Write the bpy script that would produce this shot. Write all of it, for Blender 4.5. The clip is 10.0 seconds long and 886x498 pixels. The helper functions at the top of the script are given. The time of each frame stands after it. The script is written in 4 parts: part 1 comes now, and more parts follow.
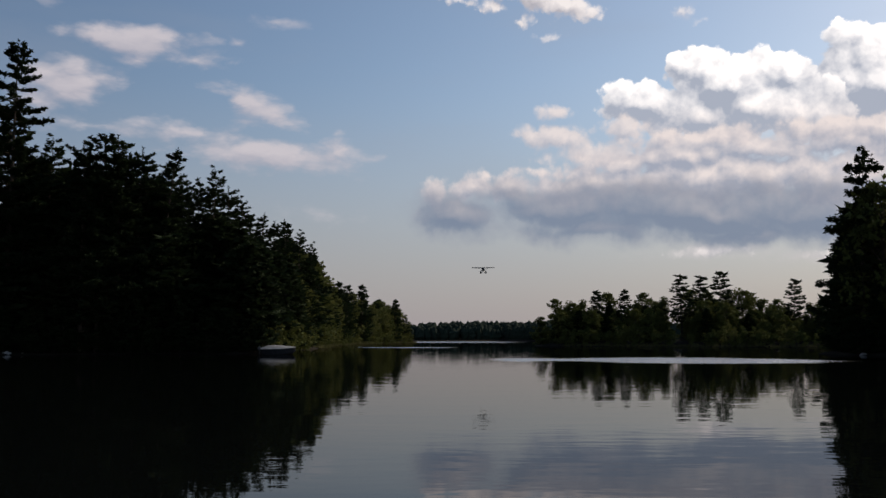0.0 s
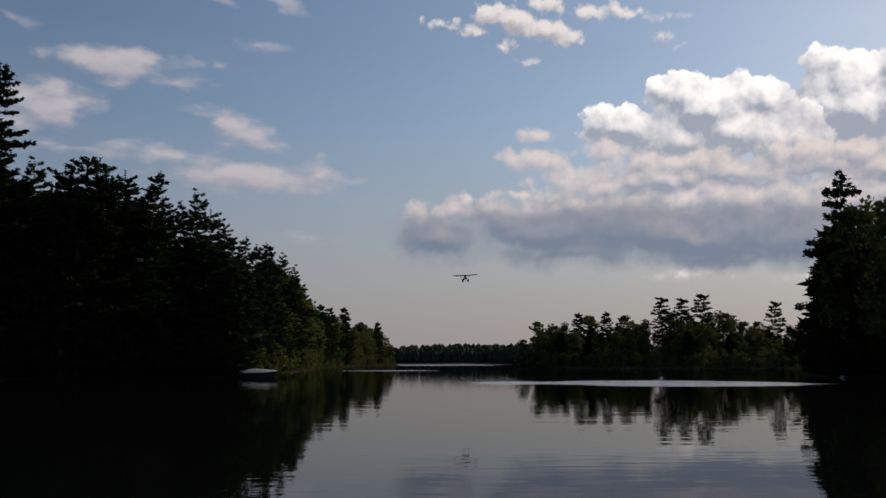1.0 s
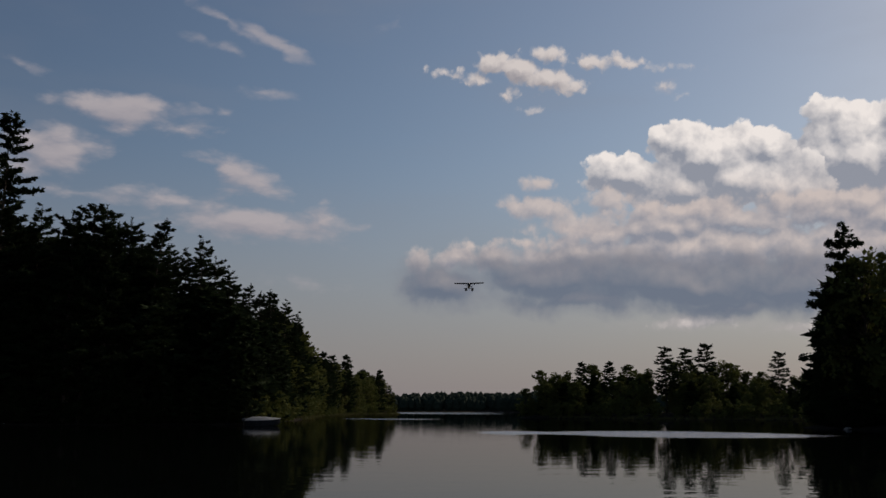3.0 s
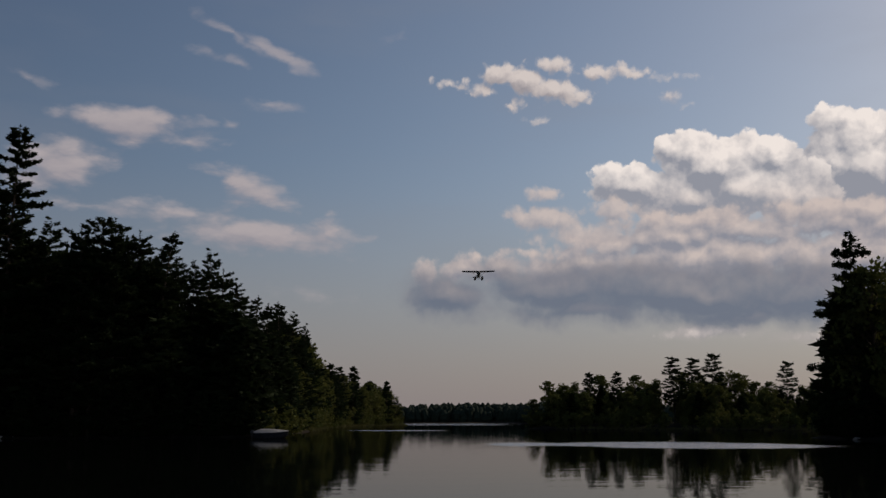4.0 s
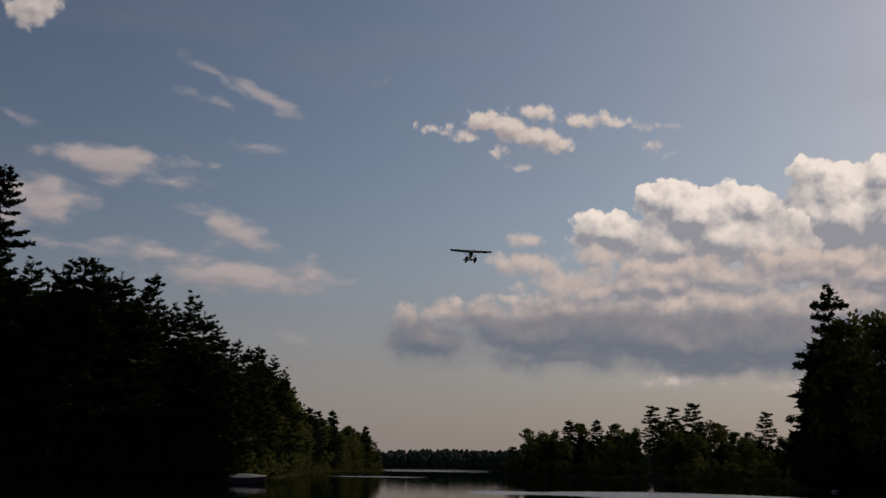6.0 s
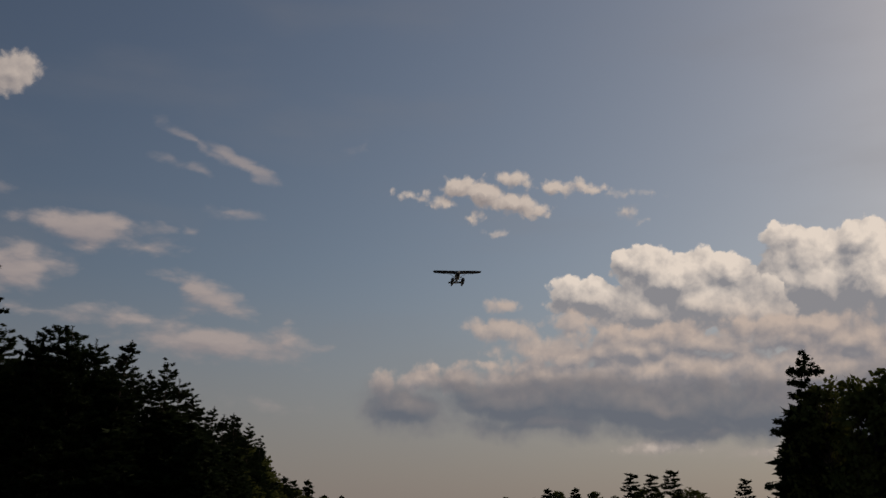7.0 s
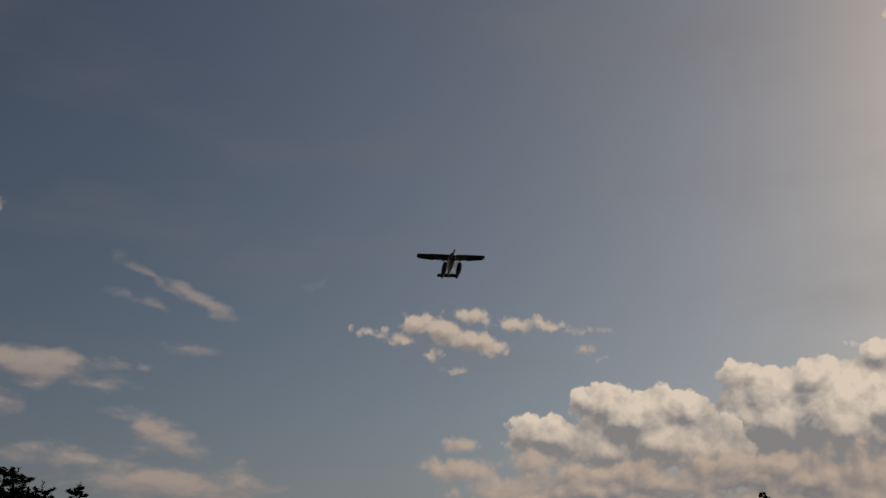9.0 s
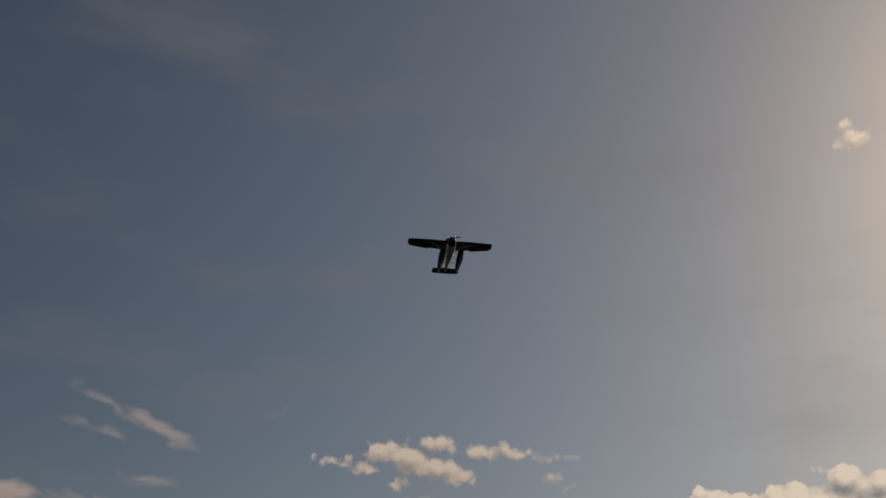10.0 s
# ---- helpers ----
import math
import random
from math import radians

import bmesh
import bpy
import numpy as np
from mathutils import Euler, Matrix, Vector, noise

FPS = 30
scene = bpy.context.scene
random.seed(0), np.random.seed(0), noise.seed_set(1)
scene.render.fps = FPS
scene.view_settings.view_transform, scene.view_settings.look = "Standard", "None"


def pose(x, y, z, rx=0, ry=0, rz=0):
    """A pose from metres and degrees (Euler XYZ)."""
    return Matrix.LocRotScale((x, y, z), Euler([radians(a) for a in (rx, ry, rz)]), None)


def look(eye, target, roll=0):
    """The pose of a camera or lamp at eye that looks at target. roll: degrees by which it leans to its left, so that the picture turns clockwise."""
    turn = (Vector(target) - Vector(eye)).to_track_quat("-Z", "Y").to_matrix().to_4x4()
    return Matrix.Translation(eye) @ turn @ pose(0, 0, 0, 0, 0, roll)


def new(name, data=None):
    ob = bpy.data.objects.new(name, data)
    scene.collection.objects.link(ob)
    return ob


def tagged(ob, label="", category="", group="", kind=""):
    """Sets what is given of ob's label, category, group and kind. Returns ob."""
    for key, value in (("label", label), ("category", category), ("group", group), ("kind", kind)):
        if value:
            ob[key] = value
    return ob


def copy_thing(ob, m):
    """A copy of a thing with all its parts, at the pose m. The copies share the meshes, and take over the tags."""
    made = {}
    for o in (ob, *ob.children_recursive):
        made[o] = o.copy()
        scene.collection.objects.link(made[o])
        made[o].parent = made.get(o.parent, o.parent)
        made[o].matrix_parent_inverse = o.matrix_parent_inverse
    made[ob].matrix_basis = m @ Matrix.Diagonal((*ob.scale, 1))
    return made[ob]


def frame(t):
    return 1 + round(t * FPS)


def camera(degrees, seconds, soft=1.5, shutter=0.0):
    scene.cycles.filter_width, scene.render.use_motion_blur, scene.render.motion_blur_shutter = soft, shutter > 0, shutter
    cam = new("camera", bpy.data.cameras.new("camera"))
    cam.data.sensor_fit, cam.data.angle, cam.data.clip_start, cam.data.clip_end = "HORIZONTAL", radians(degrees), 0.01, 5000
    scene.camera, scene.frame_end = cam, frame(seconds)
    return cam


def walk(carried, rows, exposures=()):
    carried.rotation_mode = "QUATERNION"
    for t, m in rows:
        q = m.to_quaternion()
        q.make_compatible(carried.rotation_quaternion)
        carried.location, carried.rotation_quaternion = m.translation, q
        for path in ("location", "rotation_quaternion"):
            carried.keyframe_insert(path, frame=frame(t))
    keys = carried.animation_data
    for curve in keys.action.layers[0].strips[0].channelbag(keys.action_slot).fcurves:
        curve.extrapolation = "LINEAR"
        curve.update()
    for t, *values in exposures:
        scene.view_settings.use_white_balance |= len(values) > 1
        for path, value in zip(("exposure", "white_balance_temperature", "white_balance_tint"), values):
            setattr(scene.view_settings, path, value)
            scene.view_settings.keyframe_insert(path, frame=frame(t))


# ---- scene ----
cam = camera(48.0, 10.0, soft=1.5)
CAMERA_ROWS = [
    (0.0, pose(-0.000, -0.000, 2.000, 95.192, -0.000, 0.000)),
    (0.5, pose(-0.052, -0.152, 2.028, 95.257, 0.280, -0.653)),
    (1.0, pose(-0.103, -0.303, 2.057, 96.492, 0.093, -1.041)),
    (1.5, pose(-0.155, -0.455, 2.085, 97.728, 0.118, -1.158)),
    (2.0, pose(-0.207, -0.607, 2.113, 98.185, -0.282, -1.508)),
    (2.5, pose(-0.258, -0.758, 2.142, 98.342, -0.138, -1.285)),
    (3.0, pose(-0.310, -0.910, 2.170, 99.207, -0.276, -0.940)),
    (3.2, pose(-0.331, -0.971, 2.181, 99.860, -0.010, -0.765)),
    (4.5, pose(-0.465, -1.365, 2.255, 99.725, -0.223, -0.377)),
    (5.0, pose(-0.516, -1.517, 2.284, 99.553, -0.649, -0.601)),
    (5.5, pose(-0.568, -1.668, 2.312, 100.572, -0.785, -1.055)),
    (7.0, pose(-0.723, -2.123, 2.397, 106.205, -0.397, -3.037)),
    (7.5, pose(-0.775, -2.275, 2.425, 107.735, -0.031, -3.195)),
    (8.0, pose(-0.826, -2.426, 2.454, 109.508, 0.041, -3.782)),
    (8.5, pose(-0.878, -2.578, 2.482, 111.607, 0.159, -4.698)),
    (9.0, pose(-0.930, -2.730, 2.510, 114.074, 0.119, -5.374)),
    (9.5, pose(-0.981, -2.881, 2.539, 117.419, 0.643, -6.188)),
    (10.0, pose(-1.033, -3.033, 2.567, 121.274, 1.060, -7.132))]
walk(cam, CAMERA_ROWS, exposures=[
    (0.0, 0.0, 6450, 10), (2.5, -0.57, 6550, 10.5), (5.5, -0.58, 7100, 14),
    (7.5, -0.92, 7600, 12), (10.0, -1.02, 8200, 11)])

# ---- sky and sun: late afternoon, sun ahead and to the east side ----
SUN_AZ, SUN_EL = 54.0, 30.0
# heaped clouds, back to front, as rounded heads on the sky: azimuth, elevation, half width, half height, lean (degrees)
TOWER = [
    (23.05, 16.07, 1.22, 0.65, 0), (24.88, 15.29, 1.69, 1.00, 0), (26.72, 15.57, 1.78, 1.16, 0), (23.93, 13.65, 3.27, 2.53, 0),
    (27.77, 12.83, 3.74, 3.76, 0), (26.00, 10.64, 4.10, 1.77, 0), (29.41, 13.51, 3.12, 2.56, 0), (30.02, 16.71, 1.10, 0.65, 0),
    (31.40, 16.12, 1.31, 0.80, 0), (33.00, 13.60, 4.00, 2.40, 0)]
HEAP = [
    (10.65, 14.05, 1.07, 0.35, 0), (11.34, 13.17, 2.65, 1.15, 0), (13.40, 15.44, 0.64, 0.53, 0), (14.92, 14.95, 2.02, 1.37, 0),
    (16.61, 13.92, 2.86, 1.86, 0), (18.40, 14.75, 1.59, 0.98, 0), (19.61, 14.42, 1.21, 1.04, 0), (17.65, 12.76, 3.52, 1.71, 0),
    (14.83, 12.45, 4.08, 1.42, 0), (20.79, 12.25, 2.51, 1.68, 0)]
BAND = [
    (-0.58, 8.43, 1.31, 0.33, 0), (1.79, 8.70, 1.71, 0.49, 0), (2.61, 9.42, 0.79, 0.26, 0), (4.99, 9.76, 1.64, 0.52, 0),
    (7.21, 9.57, 2.35, 0.58, 0), (10.37, 9.96, 2.96, 0.77, 0), (14.13, 10.23, 3.77, 1.01, 0), (18.62, 10.53, 3.92, 0.99, 0),
    (22.47, 10.66, 3.46, 1.09, 0), (25.71, 10.37, 3.57, 1.24, 0), (8.34, 8.72, 6.14, 0.97, 0), (16.27, 9.01, 7.96, 1.32, 0),
    (23.66, 8.65, 5.91, 1.44, 0), (30.12, 9.22, 5.13, 2.01, 0),
    (14.5, 11.2, 5.5, 0.7, 0), (23.5, 11.3, 5.0, 0.8, 0)]
FRINGE = [
    (6.60, 12.94, 0.89, 0.45, 0), (5.26, 11.70, 1.39, 0.55, 0), (7.14, 11.35, 1.71, 0.77, 0), (10.67, 11.88, 1.29, 0.58, 0),
    (9.18, 10.51, 2.92, 0.77, 0)]
BASE = [
    (15.29, 7.28, 9.50, 1.58, 0), (7.02, 7.54, 4.54, 1.29, 0), (22.43, 6.95, 5.98, 1.76, 0), (10.23, 6.37, 8.25, 0.77, 0),
    (17.68, 5.83, 6.60, 0.69, 0), (0.64, 7.23, 2.62, 1.17, 0), (27.38, 6.71, 4.50, 1.93, 0), (4.42, 8.37, 2.95, 0.71, 0)]
# not heads: patches of shade painted into the heaps' colour
SHADE_PATCHES = [
    (11.49, 12.59, 3.06, 0.89, 0), (15.78, 12.71, 1.87, 0.75, -15), (21.18, 14.05, 1.01, 1.82, 0), (23.04, 13.13, 1.73, 1.80, 0),
    (25.56, 12.61, 1.66, 1.47, 0), (15.0, 11.75, 3.5, 0.5, 0), (29.5, 12.2, 2.4, 1.2, 0)]
PUFFS = [
    (3.81, 19.73, 1.01, 0.56, 0), (3.00, 18.86, 1.22, 0.41, -15), (1.44, 19.15, 0.95, 0.16, -6), (5.43, 19.33, 1.62, 0.69, -18),
    (7.33, 18.78, 1.67, 0.63, -14), (8.00, 18.35, 1.07, 0.31, 0), (7.35, 20.12, 1.07, 0.34, -8), (4.48, 18.05, 0.61, 0.22, 0),
    (9.68, 19.69, 0.93, 0.46, 0), (11.17, 19.74, 0.86, 0.37, -8), (12.05, 19.44, 0.59, 0.18, 0)]
SCRAPS = [
    (13.77, 19.15, 0.52, 0.14, 0), (15.38, 19.19, 0.45, 0.14, 0), (13.90, 18.13, 0.45, 0.19, 0), (6.14, 17.11, 0.50, 0.13, 0),
    (14.91, 17.50, 0.19, 0.15, 0), (34.86, 34.69, 0.45, 0.40, 0), (35.12, 33.90, 1.08, 0.60, 0), (-22.52, 23.87, 1.60, 1.11, 20),
    (15.2, 4.9, 1.5, 0.22, 0), (22.0, 4.7, 1.3, 0.2, 0)]
# thin clouds: azimuth, elevation, half width, half height, lean (degrees), weight
WISPS = [
    (-17.70, 16.44, 3.73, 0.78, 0, 0.95),
    (-17.76, 15.36, 1.21, 0.52, 0, 0.60),
    (-14.29, 15.49, 2.23, 0.72, 0, 0.80),
    (-21.46, 13.75, 3.01, 1.56, 10, 0.80),
    (-10.76, 13.17, 3.07, 0.78, -22, 0.95),
    (-9.15, 12.45, 1.07, 0.65, -30, 0.50),
    (-15.28, 11.49, 2.66, 0.59, -4, 0.70),
    (-19.50, 11.60, 4.32, 0.49, -4, 0.50),
    (-10.24, 10.38, 5.46, 0.98, -2, 0.90),
    (-6.37, 10.80, 1.59, 0.85, 0, 0.70),
    (-9.22, 17.62, 1.57, 0.36, 0, 0.45),
    (-11.22, 12.05, 1.33, 0.52, 0, 0.40),
    (-6.05, 11.64, 0.47, 0.39, 0, 0.40)]
STREAKS = [
    (-9.11, 20.51, 2.15, 0.42, -27, 0.75),
    (-12.17, 21.52, 2.10, 0.29, -27, 0.50),
    (-13.71, 20.49, 0.90, 0.26, -20, 0.40),
    (-11.54, 19.90, 1.04, 0.29, -15, 0.45),
    (-2.13, 22.09, 0.84, 0.42, 25, 0.40),
    (-9.25, 17.69, 1.71, 0.39, 0, 0.50),
    (-23.09, 18.12, 1.37, 0.26, -10, 0.40),
    (14.10, 18.08, 0.68, 0.33, 0, 0.50),
    (14.88, 4.83, 3.59, 0.52, 0, 0.50),
    (20.78, 4.43, 3.26, 0.39, 0, 0.40),
    (-7.30, 7.12, 4.26, 0.52, -10, 0.35),
    (-11.95, 16.59, 0.54, 0.26, 0, 0.35)]


def nodes_of(tree):
    def add(kind, **values):
        node = tree.nodes.new(kind)
        for key, value in values.items():
            if key == "op":
                node.operation = value
            elif key == "kind":
                node.data_type = value
            else:
                node.inputs[int(key[1:])].default_value = value
        return node

    def link(a, b):
        tree.links.new(a, b)

    def math(op, a, b=None, c=None, clamp=False):
        node = tree.nodes.new("ShaderNodeMath")
        node.operation, node.use_clamp = op, clamp
        for i, v in enumerate((a, b, c)):
            if v is None:
                continue
            if isinstance(v, (int, float)):
                node.inputs[i].default_value = v
            else:
                link(v, node.inputs[i])
        return node.outputs[0]
    return add, link, math


def mix_colour(tree, fac, a, b, blend="MIX"):
    node = tree.nodes.new("ShaderNodeMix")
    node.data_type, node.blend_type = "RGBA", blend
    for i, v in ((0, fac), (6, a), (7, b)):
        if isinstance(v, (int, float)):
            node.inputs[i].default_value = v
        elif isinstance(v, tuple):
            node.inputs[i].default_value = (*v, 1)
        else:
            tree.links.new(v, node.inputs[i])
    return node.outputs[2]


def smooth(tree, value, low, high):
    node = tree.nodes.new("ShaderNodeMapRange")
    node.interpolation_type = "SMOOTHSTEP"
    tree.links.new(value, node.inputs[0])
    node.inputs[1].default_value, node.inputs[2].default_value = low, high
    return node.outputs[0]


def in_turn(tree, vector, value):
    """The same vector, worked out after the value: keeps the long sky shader within its memory."""
    node = tree.nodes.new("ShaderNodeVectorMath")
    node.operation = "MULTIPLY_ADD"
    tree.links.new(value, node.inputs[0])
    node.inputs[1].default_value = (1e-7, 1e-7, 1e-7)
    tree.links.new(vector, node.inputs[2])
    return node.outputs[0]


def cloud_group(name, blobs, warp, warp_scale, puff, puff_scale, stretch=1.0, grow=1.6, lift=0.55):
    """Density of one family of clouds over the sky, from azimuth and elevation in degrees."""
    tree = bpy.data.node_groups.new(name, "ShaderNodeTree")
    tree.interface.new_socket("Place", in_out="INPUT", socket_type="NodeSocketVector")
    tree.interface.new_socket("Density", in_out="OUTPUT", socket_type="NodeSocketFloat")
    add, link, math = nodes_of(tree)
    source, sink = add("NodeGroupInput"), add("NodeGroupOutput")
    place = source.outputs[0]
    flat = add("ShaderNodeVectorMath", op="MULTIPLY")
    link(place, flat.inputs[0])
    flat.inputs[1].default_value = (1 / stretch, 1, 1)
    wob = add("ShaderNodeTexNoise")
    wob.inputs["Scale"].default_value, wob.inputs["Detail"].default_value = warp_scale, 7
    wob.inputs["Roughness"].default_value = 0.58
    link(flat.outputs[0], wob.inputs["Vector"])
    centred = add("ShaderNodeVectorMath", op="SUBTRACT")
    link(wob.outputs["Color"], centred.inputs[0])
    centred.inputs[1].default_value = (0.5, 0.5, 0.5)
    scaled = add("ShaderNodeVectorMath", op="MULTIPLY")
    link(centred.outputs[0], scaled.inputs[0])
    scaled.inputs[1].default_value = (warp * stretch, warp, 0)
    moved = add("ShaderNodeVectorMath", op="ADD")
    link(place, moved.inputs[0])
    link(scaled.outputs[0], moved.inputs[1])
    total, here = None, moved.outputs[0]
    for i, (az, el, wide, high, lean, weight) in enumerate(blobs):
        if i and i % 3 == 0:
            here = in_turn(tree, moved.outputs[0], total)
        m = tree.nodes.new("ShaderNodeMapping")
        m.vector_type = "TEXTURE"
        link(here, m.inputs[0])
        m.inputs[1].default_value = (az, el, 0)
        m.inputs[2].default_value = (0, 0, radians(lean))
        m.inputs[3].default_value = (wide * grow, high * grow, 1)
        far = add("ShaderNodeVectorMath", op="LENGTH")
        link(m.outputs[0], far.inputs[0])
        d = math("MULTIPLY", math("SUBTRACT", 1.0, far.outputs["Value"]), weight)
        total = d if total is None else math("SMOOTH_MAX", total, d, 0.25)
    cells = add("ShaderNodeTexVoronoi")
    cells.feature = "F1"
    cells.inputs["Scale"].default_value = puff_scale
    cells.inputs["Detail"].default_value, cells.inputs["Roughness"].default_value = 3.5, 0.5
    cells.inputs["Lacunarity"].default_value = 2.1
    soft = add("ShaderNodeVectorMath", op="MULTIPLY")
    link(scaled.outputs[0], soft.inputs[0])
    soft.inputs[1].default_value = (0.35, 0.35, 0)
    bent = add("ShaderNodeVectorMath", op="ADD")
    link(flat.outputs[0], bent.inputs[0])
    link(soft.outputs[0], bent.inputs[1])
    link(bent.outputs[0], cells.inputs["Vector"])
    billow = math("SUBTRACT", lift, cells.outputs["Distance"])
    link(math("ADD", total, math("MULTIPLY", billow, puff)), sink.inputs[0])
    return tree


def heap_group(name, heads, warp, warp_scale, bulge, bulge_scale, detail=3.0, blend=0.35, lift=1.0):
    """Depth in degrees inside the outline of a heap of rounded cloud heads, with cauliflower bulges on it."""
    tree = bpy.data.node_groups.new(name, "ShaderNodeTree")
    tree.interface.new_socket("Place", in_out="INPUT", socket_type="NodeSocketVector")
    tree.interface.new_socket("Depth", in_out="OUTPUT", socket_type="NodeSocketFloat")
    add, link, math = nodes_of(tree)
    source, sink = add("NodeGroupInput"), add("NodeGroupOutput")
    place = source.outputs[0]
    wob = add("ShaderNodeTexNoise")
    wob.inputs["Scale"].default_value, wob.inputs["Detail"].default_value = warp_scale, 6
    wob.inputs["Roughness"].default_value = 0.55
    link(place, wob.inputs["Vector"])
    centred = add("ShaderNodeVectorMath", op="SUBTRACT")
    link(wob.outputs["Color"], centred.inputs[0])
    centred.inputs[1].default_value = (0.5, 0.5, 0.5)
    moved = add("ShaderNodeVectorMath", op="MULTIPLY_ADD")
    link(centred.outputs[0], moved.inputs[0])
    moved.inputs[1].default_value = (warp * 1.3, warp, 0)
    link(place, moved.inputs[2])
    total, here = None, moved.outputs[0]
    for i, (az, el, wide, high, lean) in enumerate(heads):
        if i and i % 3 == 0:
            here = in_turn(tree, moved.outputs[0], total)
        m = tree.nodes.new("ShaderNodeMapping")
        m.vector_type = "TEXTURE"
        link(here, m.inputs[0])
        m.inputs[1].default_value = (az, el, 0)
        m.inputs[2].default_value = (0, 0, radians(lean))
        m.inputs[3].default_value = (wide, high, 1)
        far = add("ShaderNodeVectorMath", op="LENGTH")
        link(m.outputs[0], far.inputs[0])
        d = math("MULTIPLY", math("SUBTRACT", 1.0, far.outputs["Value"]), min(wide, high))
        total = d if total is None else math("SMOOTH_MAX", total, d, blend)
    half = add("ShaderNodeVectorMath", op="MULTIPLY_ADD")
    link(centred.outputs[0], half.inputs[0])
    half.inputs[1].default_value = (0.8, 0.8, 0)
    link(in_turn(tree, place, total), half.inputs[2])
    cells = add("ShaderNodeTexVoronoi")
    cells.feature = "F1"
    cells.inputs["Scale"].default_value = bulge_scale
    cells.inputs["Detail"].default_value, cells.inputs["Roughness"].default_value = detail, 0.42
    cells.inputs["Lacunarity"].default_value = 2.3
    link(half.outputs[0], cells.inputs["Vector"])
    billow = math("SUBTRACT", lift, cells.outputs["Distance"])
    link(math("ADD", total, math("MULTIPLY", billow, bulge)), sink.inputs[0])
    return tree


world = bpy.data.worlds.new("evening_sky")
scene.world = world
world.use_nodes = True


def build_sky():
    tree = world.node_tree
    tree.nodes.clear()
    add, link, math = nodes_of(tree)
    sky = add("ShaderNodeTexSky")
    sky.sky_type, sky.sun_disc = "NISHITA", False
    sky.sun_elevation, sky.sun_rotation = radians(SUN_EL), radians(SUN_AZ)
    sky.air_density, sky.dust_density, sky.ozone_density = 1.0, 1.1, 1.2
    coord = add("ShaderNodeTexCoord")
    split = add("ShaderNodeSeparateXYZ")
    link(coord.outputs["Generated"], split.inputs[0])
    az = math("MULTIPLY", math("ARCTAN2", split.outputs[0], split.outputs[1]), 180 / math_pi)
    el = math("MULTIPLY", math("ARCSINE", split.outputs[2]), 180 / math_pi)
    join = add("ShaderNodeCombineXYZ")
    link(az, join.inputs[0])
    link(el, join.inputs[1])
    place = join.outputs[0]

    done = []

    def density(group, shift=(0, 0)):
        node = tree.nodes.new("ShaderNodeGroup")
        node.node_tree = group
        off = add("ShaderNodeVectorMath", op="ADD")
        link(in_turn(tree, place, done[-1]) if done else place, off.inputs[0])
        off.inputs[1].default_value = (*shift, 0)
        link(off.outputs[0], node.inputs[0])
        done.append(node.outputs[0])
        return node.outputs[0]

    # sky colour multiplied darker towards the west; haze towards the horizon, and a broad veil of thin vapour
    clear = mix_colour(tree, 1.0, sky.outputs[0], WEST_TINT, "MULTIPLY")
    base = mix_colour(tree, smooth(tree, az, -42.0, 24.0), clear, sky.outputs[0])
    haze = smooth(tree, el, 16.0, -1.0)
    base = mix_colour(tree, math("MULTIPLY", haze, HAZE_AMOUNT), base, HAZE)
    veil_noise = add("ShaderNodeTexNoise")
    stretched = add("ShaderNodeVectorMath", op="MULTIPLY")
    link(place, stretched.inputs[0])
    stretched.inputs[1].default_value = (0.045, 0.16, 1)
    link(stretched.outputs[0], veil_noise.inputs["Vector"])
    veil_noise.inputs["Scale"].default_value, veil_noise.inputs["Detail"].default_value = 1.0, 5
    veil = smooth(tree, veil_noise.outputs[0], 0.45, 0.8)
    base = mix_colour(tree, math("MULTIPLY", veil, 0.28), base, VEIL)

    wisp = cloud_group("wisp_field", WISPS, 1.5, 0.5, 0.42, 0.9, 2.2, 1.5)
    streak = cloud_group("streak_field", STREAKS, 1.0, 0.7, 0.3, 0.9, 2.0, 1.75)

    def lighting(field, d, shift, gain, level):
        rise = math("SUBTRACT", d, density(field, shift))
        return math("ADD", math("MULTIPLY", rise, gain), level, clamp=True)

    # thin cloud on the west side
    d = density(wisp)
    lit = lighting(wisp, d, (0.5, 0.6), 1.0, 0.55)
    base = mix_colour(tree, math("MULTIPLY", smooth(tree, d, 0.0, 0.58), 0.85), base, mix_colour(tree, lit, WISP_SHADE, WISP_LIT))
    d = density(streak)
    base = mix_colour(tree, math("MULTIPLY", smooth(tree, d, 0.0, 0.55), 0.6), base, WISP_LIT)

    in_shade = smooth(tree, density(heap_group("shade_patch_field", SHADE_PATCHES, 1.6, 0.45, 0.5, 0.7)), -0.35, 0.7)

    def heap(base, name, heads, shape, edge, shift, gain, level, shade, bright, thick=1.0, shading=0.0, rim=0.2):
        """One layer of heaped cloud: sun from above and the east, thin bright edges and grey shade put into its colour.
        """
        field = heap_group(name, heads, *shape)
        d = density(field)
        lit = lighting(field, d, shift, gain, level)
        lit = math("ADD", lit, math("MULTIPLY", smooth(tree, d, 0.45, 0.0), rim))
        if shading:
            lit = math("SUBTRACT", lit, math("MULTIPLY", in_shade, shading), clamp=True)
        cover = math("MULTIPLY", smooth(tree, d, *edge), thick)
        return mix_colour(tree, cover, base, mix_colour(tree, lit, shade, bright))

    sunny = mix_colour(tree, smooth(tree, az, 16.0, 34.0), PUFF_LIT, PUFF_SUNNY)
    base = heap(base, "scrap_field", SCRAPS, (0.9, 1.0, 0.35, 1.6), (-0.1, 0.4), (0.2, 0.3), 0.8, 0.6, PUFF_SHADE, sunny, 0.8)
